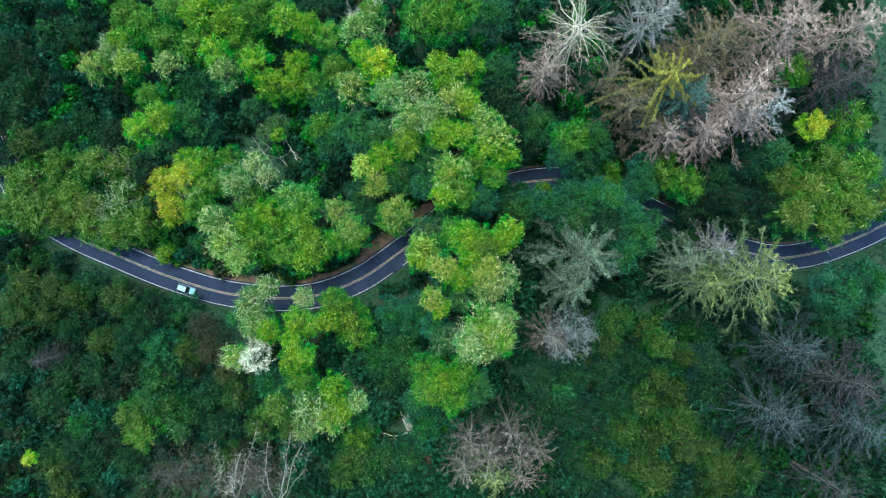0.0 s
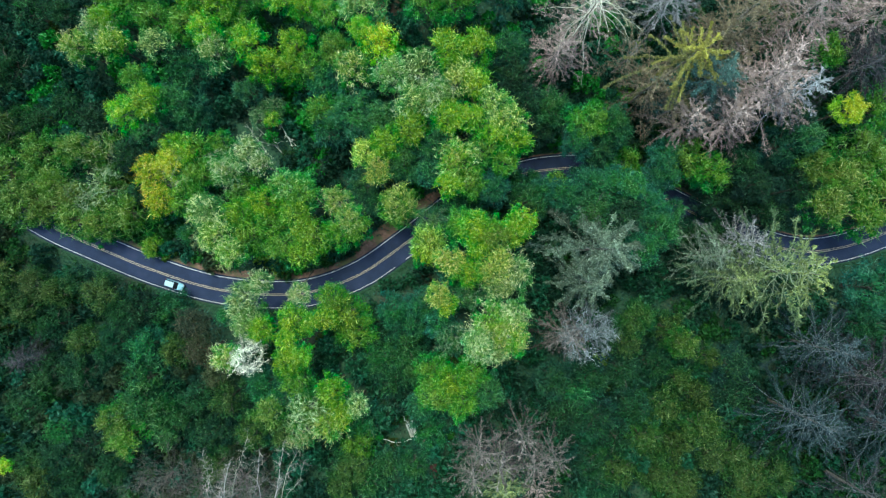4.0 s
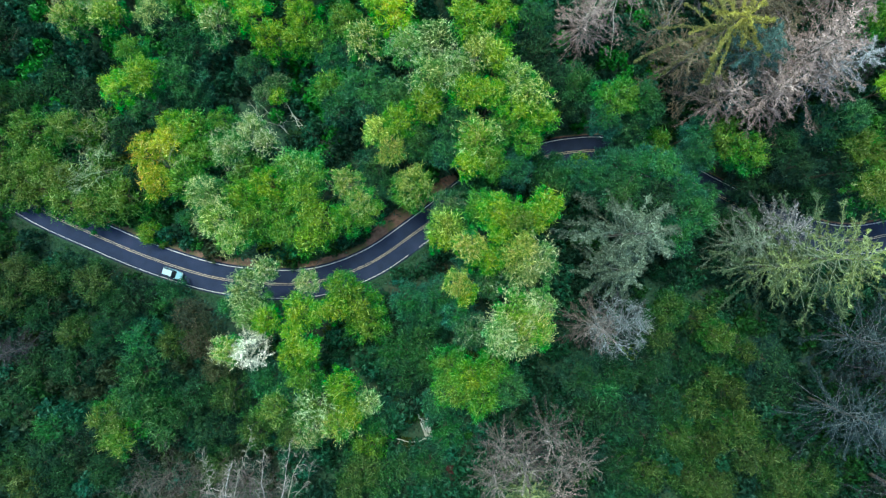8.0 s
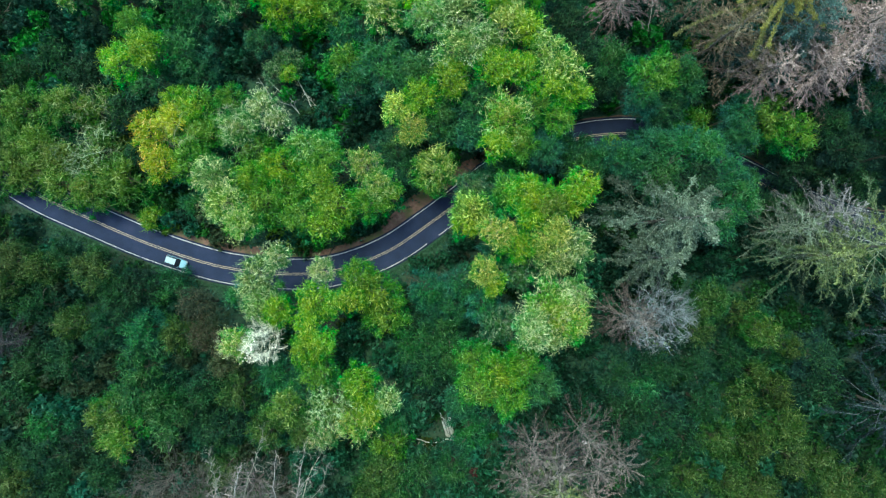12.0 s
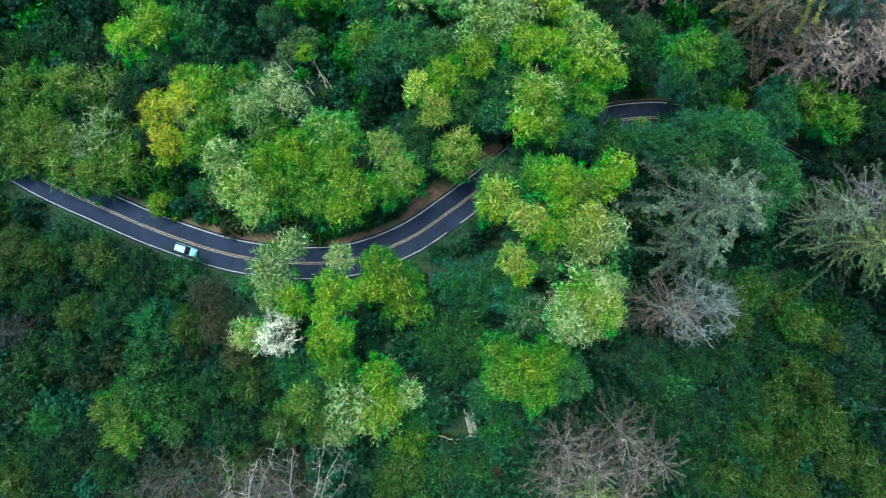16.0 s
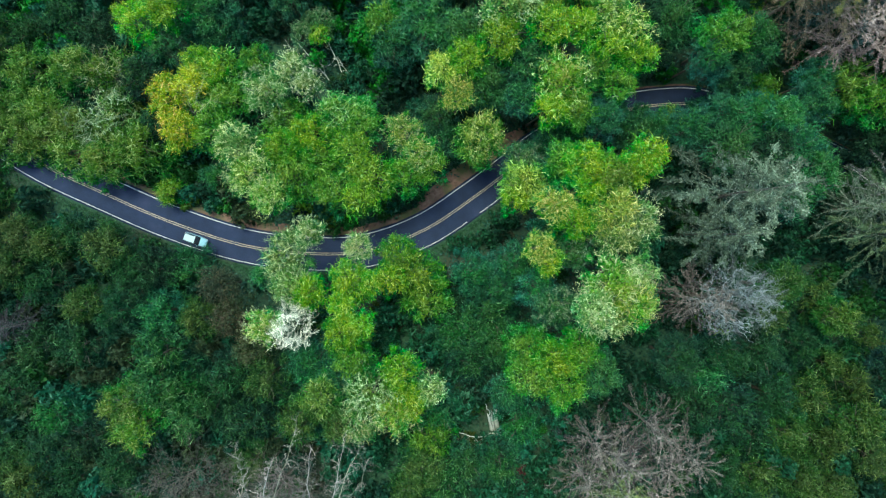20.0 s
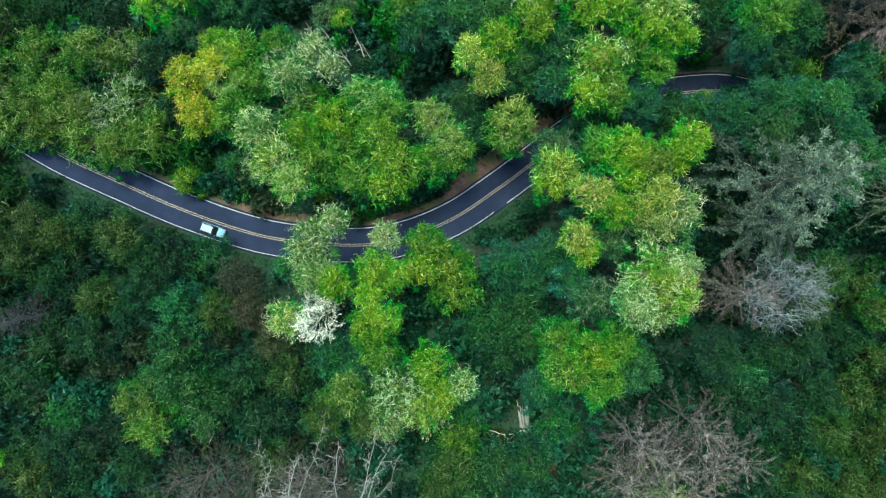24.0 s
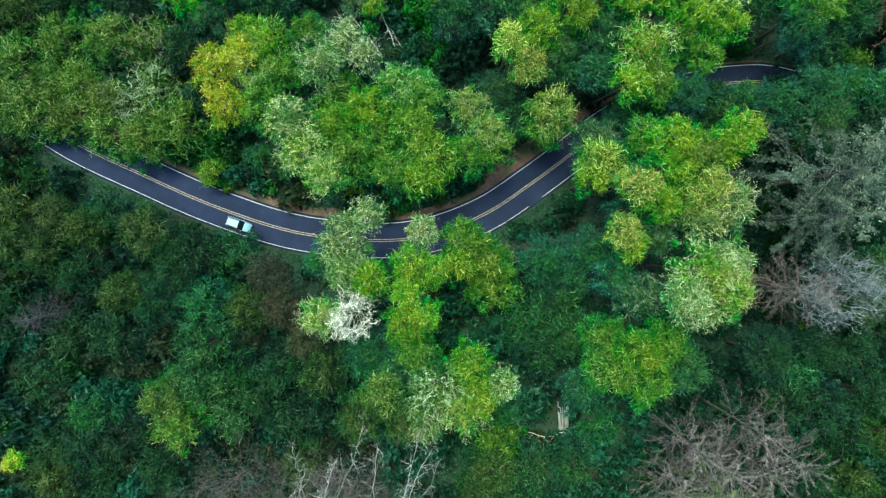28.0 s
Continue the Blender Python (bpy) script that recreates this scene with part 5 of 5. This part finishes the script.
def loft(sections, soft=0.05):
    """A closed body through cross-sections (x, half width, low, high, tuck): rounded boxes from tail to nose."""
    bm = bmesh.new()
    rings = []
    for x, w, lo, hi, tuck in sections:
        ring = [(x, -w * 0.94, lo), (x, -w, lo + (hi - lo) * 0.3), (x, -w * tuck, hi - 0.06), (x, -w * tuck * 0.88, hi),
                (x, w * tuck * 0.88, hi), (x, w * tuck, hi - 0.06), (x, w, lo + (hi - lo) * 0.3), (x, w * 0.94, lo)]
        rings.append([bm.verts.new(p) for p in ring])
    for a, b in zip(rings, rings[1:]):
        for i in range(8):
            j = (i + 1) % 8
            bm.faces.new((a[i], b[i], b[j], a[j]))
    bm.faces.new(rings[0])
    bm.faces.new(rings[-1][::-1])
    bmesh.ops.recalc_face_normals(bm, faces=bm.faces)
    bmesh.ops.bevel(bm, geom=[e for e in bm.edges], offset=soft, segments=2, affect="EDGES", clamp_overlap=True)
    return bm


def box(x0, x1, y0, y1, z0, z1, soft=0.02):
    bm = bmesh.new()
    bmesh.ops.create_cube(bm, size=1.0, matrix=Matrix.LocRotScale(((x0 + x1) / 2, (y0 + y1) / 2, (z0 + z1) / 2), None, (x1 - x0, y1 - y0, z1 - z0)))
    bmesh.ops.bevel(bm, geom=[e for e in bm.edges], offset=soft, segments=2, affect="EDGES", clamp_overlap=True)
    return bm


def slab(corners, thick):
    """A sloping pane between four corners."""
    bm = bmesh.new()
    face = bm.faces.new([bm.verts.new(c) for c in corners])
    bmesh.ops.recalc_face_normals(bm, faces=bm.faces)
    made = bmesh.ops.extrude_face_region(bm, geom=[face])
    bmesh.ops.translate(bm, verts=[v for v in made["geom"] if isinstance(v, bmesh.types.BMVert)], vec=(0, 0, thick))
    bmesh.ops.recalc_face_normals(bm, faces=bm.faces)
    return bm


def wheel(car, x, y):
    bm = bmesh.new()
    bmesh.ops.create_cone(bm, cap_ends=True, segments=24, radius1=0.36, radius2=0.36, depth=0.24, matrix=pose(x, y, 0.36, 90, 0, 0))
    bmesh.ops.bevel(bm, geom=[e for e in bm.edges], offset=0.03, segments=2, affect="EDGES", clamp_overlap=True)
    tyre = part("wheel", bm, RUBBER, car, "black rubber tyre on an alloy rim")
    bm = bmesh.new()
    side = 1 if y > 0 else -1
    bmesh.ops.create_cone(bm, cap_ends=True, segments=20, radius1=0.22, radius2=0.20, depth=0.04, matrix=pose(x, y + side * 0.115, 0.36, 90, 0, 0))
    part("rim", bm, ALLOY, tyre)


def build_car(station, aside):
    car = new("car")
    tagged(car, "pale blue and white estate car on the asphalt road", "car")
    part("body", loft([(-2.38, 0.80, 0.42, 0.98, 0.94), (-2.30, 0.90, 0.30, 1.05, 0.95), (-1.2, 0.94, 0.24, 1.06, 0.95), (0.6, 0.94, 0.24, 1.04, 0.95),
                       (1.6, 0.92, 0.26, 0.98, 0.93), (2.2, 0.86, 0.30, 0.86, 0.90), (2.42, 0.72, 0.40, 0.72, 0.86)]), PAINT, car)
    part("cabin", loft([(-2.22, 0.80, 0.98, 1.30, 0.92), (-2.05, 0.84, 0.98, 1.64, 0.84), (-0.6, 0.86, 0.98, 1.70, 0.83), (0.25, 0.86, 0.98, 1.66, 0.82),
                        (1.05, 0.84, 0.98, 1.06, 0.90)]), GLASS, car, "dark tinted side windows")
    part("roof", box(-2.02, 0.16, -0.70, 0.70, 1.665, 1.735, 0.03), ROOF_WHITE, car, "white roof panel")
    part("windscreen", slab([(0.24, -0.66, 1.655), (0.24, 0.66, 1.655), (1.06, 0.74, 1.085), (1.06, -0.74, 1.085)], 0.02), GLASS, car)
    part("rear_window", slab([(-2.09, -0.60, 1.60), (-2.09, 0.60, 1.60), (-2.27, 0.68, 1.25), (-2.27, -0.68, 1.25)], 0.02), GLASS, car)
    for y in (-0.63, 0.63):
        part("roof_rail", box(-1.9, 0.0, y - 0.025, y + 0.025, 1.735, 1.79, 0.01), BLACK_TRIM, car, "black roof rail")
        part("headlight", box(2.12, 2.36, y - 0.16, y + 0.16, 0.66, 0.80, 0.03), LAMP_GLASS, car)
        part("tail_light", box(-2.41, -2.30, y - 0.05, y + 0.16, 0.80, 1.02, 0.02), RED_GLASS, car)
    for y in (-1.02, 1.02):
        part("wing_mirror", box(0.72, 0.88, y - 0.10, y + 0.10, 1.02, 1.16, 0.03), PAINT, car)
    part("front_bumper", box(2.22, 2.50, -0.74, 0.74, 0.30, 0.52, 0.05), BLACK_TRIM, car)
    part("rear_bumper", box(-2.48, -2.25, -0.78, 0.78, 0.34, 0.56, 0.05), BLACK_TRIM, car)
    for x in (-1.42, 1.45):
        for y in (-0.84, 0.84):
            wheel(car, x, y)
    r, w, l = ROAD[station], ROAD_WAY[station], ROAD_LEFT[station]
    car.location = (r[0] + l[0] * aside, r[1] + l[1] * aside, r[2] + 0.045)
    car.rotation_euler = (0, 0, math.atan2(w[1], w[0]))
    car.scale = (0.91, 0.93, 0.95)


build_car(73, -1.48)


# ---------------------------------------------------------------- dead wood
def build_snag():
    """The torn stump of a trunk: a sheaf of pale splinters, a thin stave, a long side bough and broken roots."""
    x, y = -7.6, -42.3
    z = float(ground(x, y)[0])
    snag = new("snag")
    snag.location = (x, y, z)
    tagged(snag, "broken, splintered and bleached dead trunk leaning over the slope", "dead tree")
    rng = np.random.default_rng(8)
    foot, top = np.array([0.1, -0.5, -0.3]), np.array([-1.0, 4.5, 4.4])
    across = unit(np.cross(top - foot, (0, 0, 1.0)))
    t = np.linspace(0, 1, 6)[:, None]
    for i in range(10):
        o = (i - 4.5) * 0.16
        end = top * rng.uniform(0.80, 1.04)
        line = foot + across * o * 0.8 + (end - foot + across * o * 0.35) * t + rng.normal(0, 0.035, (6, 3))
        h = Heap()
        h.tube(line, np.array([0.16, 0.16, 0.15, 0.14, 0.11, 0.03]) * rng.uniform(0.8, 1.15), 5)
        shade = rng.uniform(0.6, 1.2)
        child("splinter", h.mesh("splinter", TWIG), snag, colour=(0.46 * shade, 0.47 * shade, 0.44 * shade))
    for name, root, end, r in (("stave", (-1.15, 3.6, 3.8), (-2.0, 5.6, 5.0), 0.09), ("root", (0.2, -0.3, 0.6), (2.2, -1.7, 0.5), 0.11), ("root", (0.2, -0.2, 0.8), (2.0, -0.4, 1.3), 0.09),
                               ("root", (0.2, 0.0, 1.0), (2.1, 0.8, 1.4), 0.08), ("root", (0.1, -0.4, 0.5), (1.2, -2.3, 0.3), 0.09), ("root", (0.0, -0.4, 0.5), (0.3, -2.2, 0.4), 0.08)):
        line = np.array(root) + (np.array(end) - np.array(root)) * t + rng.normal(0, 0.07, (6, 3))
        h = Heap()
        h.tube(line, np.linspace(r, r * 0.35, 6), 5)
        child(name, h.mesh(name, TWIG), snag, colour=(0.40, 0.43, 0.40))
    t = np.linspace(0, 1, 9)[:, None]
    line = np.array([-0.1, 0.0, 2.2]) + np.array([-7.0, 0.9, 1.6]) * t + np.array([0, -0.9, 0]) * np.sin(t * 3.1) + rng.normal(0, 0.06, (9, 3))
    h = Heap()
    h.tube(line, np.linspace(0.11, 0.04, 9), 5)
    bough = child("bough", h.mesh("bough", TWIG), snag, colour=(0.60, 0.62, 0.55))
    for k, way in ((2, (-0.4, -0.9, 0.1)), (4, (-0.3, -1.0, 0.1)), (4, (0.4, -0.9, 0.0)), (5, (-0.2, -0.9, 0.2)), (6, (-0.5, -0.6, 0.1)), (7, (-0.8, 0.4, 0.2))):
        h = Heap()
        grow(h, rng, line[k], unit(np.array(way)), rng.uniform(1.2, 2.2), 0.045, 2, 0.6, 2, 0.0, 4, 0.3)
        child("twig", h.mesh("twig", TWIG), bough, colour=(0.46, 0.46, 0.40))


def pole(name, words, ends, radius, colour, seed):
    """A bare stem that lies or leans between two places."""
    (x0, y0), (x1, y1, z1) = ends
    base = new(name)
    low = float(ground(x0, y0)[0])
    base.location = (x0, y0, low)
    tagged(base, words, "dead wood", "fallen stems")
    rng = np.random.default_rng(seed)
    t = np.linspace(0, 1, 7)[:, None]
    line = np.array([0, 0, -0.1]) * (1 - t) + np.array([x1 - x0, y1 - y0, z1 - low]) * t + rng.normal(0, 0.06, (7, 3))
    h = Heap()
    h.tube(line, np.linspace(radius, radius * 0.4, 7), 6)
    child("stem", h.mesh("stem", TWIG), base, colour=colour)
    for k in (3, 4, 5):
        h = Heap()
        grow(h, rng, line[k], unit(rng.normal(0, 1, 3) + np.array([0, 0, 0.4])), 1.2, radius * 0.5, 1, 0.5, 3, 0.0, 3, 0.2)
        child("side_twig", h.mesh("side_twig", TWIG), base, colour=colour)


build_snag()
GREY_WOOD = (0.44, 0.48, 0.42)
for number, ends in enumerate((((-43.4, 21.4), (-46.8, 27.4, -5.5)), ((-37.4, 18.9), (-44.1, 26.4, -5.0)), ((-39.1, 20.5), (-41.4, 25.3, -5.0)),
                               ((-40.6, 22.9), (-47.0, 23.9, -6.0)), ((-35.7, 20.0), (-39.4, 28.3, -6.0)), ((-34.5, 20.9), (-37.3, 24.4, -6.0)))):
    pole("dead_sapling", "bare grey stem leaning between the crowns", ends, 0.10, GREY_WOOD, number + 1)
pole("fallen_branch", "dead pale branch lying beside the road", ((-62.1, -4.4), (-56.6, -1.3, -6.5)), 0.10, GREY_WOOD, 5)
for x, y, r, tone in ((-10.6, -38.4, 1.7, "teal"), (-8.4, -36.6, 1.8, "dull"), (-12.8, -39.6, 1.9, "olive"), (-11.6, -43.6, 1.8, "olive"), (-14.6, -42.4, 1.6, "dull"),
                      (-6.2, -40.4, 1.5, "dull"), (-9.8, -44.4, 1.7, "brown"), (-5.4, -44.6, 1.4, "dull")):
    shrub(x, y, r, tone)
shrub(-3.2, -48.8, 1.3, "rust")


# ---------------------------------------------------------------- the clearing beyond the wood
def build_clearing():
    """A patch of pale stones and bare soil."""
    rng = np.random.default_rng(17)
    for name, mat, x, y, r, words in (("gravel_patch", GRAVEL, -20.6, 63.9, 6.5, "pale gravel at the edge of a clearing"),
                                      ("soil_patch", SOIL, -13.4, 58.7, 6.0, "bare brown soil in a clearing")):
        a = np.linspace(0, 2 * math.pi, 28, endpoint=False)
        rings = []
        for f in (0.0, 0.35, 0.7, 1.0):
            rr = r * f * (1 + 0.18 * np.sin(3 * a + 1) + rng.normal(0, 0.05, 28))
            px, py = x + rr * np.cos(a), y + rr * np.sin(a)
            rings.append(np.stack([px, py, ground(px, py) + 0.12 - 0.25 * (f == 1.0)], 1))
        p = np.concatenate(rings)
        i, j = np.meshgrid(np.arange(3), np.arange(28), indexing="ij")
        h = Heap()
        h.put(p, np.stack([i * 28 + j, (i + 1) * 28 + j, (i + 1) * 28 + (j + 1) % 28, i * 28 + (j + 1) % 28], -1).reshape(-1, 4))
        tagged(new(name, h.mesh(name, mat, True)), words, "clearing", kind="structure")


GRAVEL = plain_material("pale_gravel", (0.46, 0.43, 0.40), 0.95)
build_clearing()


# ---------------------------------------------------------------- undergrowth
def build_undergrowth():
    """Bushes between the trees: those that the road and the gaps show are things, the rest is one carpet of leaves."""
    rng = random.Random(9)
    made = 0
    while made < 170:
        x, y = rng.uniform(-115, 100), rng.uniform(-68, 66)
        far, _ = road_near(x, y)
        if far[0] < 6.2:
            continue
        shrub(x, y, rng.uniform(1.6, 3.0), rng.choice(("teal", "teal", "dull", "dull", "green", "olive", "brown")))
        made += 1


def build_carpet():
    rng = np.random.default_rng(12)
    n = 150000
    x, y = rng.uniform(-150, 128, n), rng.uniform(-95, 95, n)
    far, _ = road_near(x, y)
    keep = far > 4.5 + rng.uniform(0, 1.5, n)
    x, y = x[keep], y[keep]
    clump = np.sin(x * 0.8 + 2 * np.sin(y * 0.5)) * np.cos(y * 0.7) > -0.9
    x, y = x[clump], y[clump]
    z = ground(x, y) + rng.uniform(0.05, 0.7, len(x))
    h = Heap()
    normal = unit(rng.normal(0, 0.5, (len(x), 3)) + np.array([0, 0, 1.0]))
    h.leaves(np.stack([x, y, z], 1), normal, rng.normal(size=(len(x), 3)), rng.uniform(0.4, 0.9, len(x)), rng.uniform(0.25, 0.5, len(x)))
    ob = new("ground_cover", h.mesh("ground_cover", LEAVES))
    ob.color = (0.024, 0.090, 0.044, 1)
    tagged(ob, "low ferns and herbs on the forest floor", "ground cover", kind="stuff")


def build_thicket():
    """Young low trees too many to count that close the gaps between the crowns: one thicket for each colour of leaf."""
    rng = random.Random(21)
    CROWNS.extend([(-8.2, -40.0, 3.2), (-12.5, -41.4, 3.6), (-4.0, -46.5, 2.5), (-46.0, 25.0, 4.5), (-18.0, 61.5, 8.0)])
    heaps = {}
    shapes = []
    for me in TUFT:
        p = np.empty(len(me.vertices) * 3, np.float32)
        me.vertices.foreach_get("co", p)
        shapes.append(p.reshape(-1, 3))
    spots = [(-116 + 3.1 * i, -66 + 3.1 * j) for i in range(71) for j in range(43)]
    rng.shuffle(spots)
    for x, y in spots:
        x, y, r = x + rng.uniform(-1.4, 1.4), y + rng.uniform(-1.4, 1.4), rng.uniform(1.7, 3.1)
        far, _ = road_near(x, y)
        if far[0] < 3.5 + 0.62 * r or any(math.hypot(x - a, y - b) < 0.62 * c + 0.22 * r for a, b, c in CROWNS):
            continue
        if y > 4 and x < 40:
            tones = ("teal", "green", "deep", "dull")
        elif x < -35:
            tones = ("dull", "dull", "teal", "olive", "brown")
        elif x < 22:
            tones = ("teal", "deep", "deep", "dull")
        else:
            tones = ("dull", "dull", "olive", "deep")
        CROWNS.append((x, y, r))
        turn, p = rng.uniform(0, 6.28), rng.choice(shapes)
        c, s = math.cos(turn), math.sin(turn)
        top = float(ground(x, y)[0]) + rng.uniform(3.6, 6.0) * (1.0 if far[0] < 9 else 1.45)
        q = np.stack([x + r * (p[:, 0] * c - p[:, 1] * s), y + r * (p[:, 0] * s + p[:, 1] * c), top + 60 + r * 1.5 * p[:, 2]], 1)
        heaps.setdefault(rng.choice(tones), Heap()).put(q, np.arange(len(q)).reshape(-1, 3))
    for tone, h in sorted(heaps.items()):
        ob = new("thicket", h.mesh("thicket", LEAVES))
        ob.location = (0, 0, -60)
        ob.color = (*TONES[tone][0], 1)
        tagged(ob, "thicket of young trees with " + TONES[tone][1], "thicket", kind="stuff")


def build_roadside():
    """Herbs and low bushes that crowd both edges of the road."""
    rng = np.random.default_rng(33)
    h = Heap()
    n = 26000
    k = rng.integers(2, len(ROAD) - 2, n)
    side = rng.choice((-1.0, 1.0), n)
    off = side * (3.75 + rng.gamma(1.6, 0.55, n)) + np.where(side > 0, 0.7 + 2.2 * np.exp(-((k - BANK_AT) / 13.0) ** 2), 0)
    p = ROAD[k, :2] + ROAD_LEFT[k] * off[:, None] + rng.normal(0, 0.3, (n, 2))
    clump = 0.5 + 0.5 * np.sin(p[:, 0] * 1.1 + np.sin(p[:, 1] * 0.9) * 2)
    grow_to = (0.12 + 0.9 * clump * np.clip((np.abs(off) - 3.6) / 1.6, 0.05, 1))
    z = ROAD[k, 2] - 0.15 + rng.uniform(0, 1, n) * grow_to
    normal = unit(rng.normal(0, 0.6, (n, 3)) + np.array([0, 0, 1.0]))
    h.leaves(np.c_[p, z], normal, rng.normal(size=(n, 3)), rng.uniform(0.25, 0.6, n), rng.uniform(0.1, 0.22, n))
    ob = new("roadside_herbs", h.mesh("roadside_herbs", LEAVES))
    ob.color = (0.040, 0.098, 0.030, 1)
    tagged(ob, "dark green herbs and grass along the edges of the road", "herbs", kind="stuff")


build_roadside()
build_thicket()
build_undergrowth()
build_carpet()
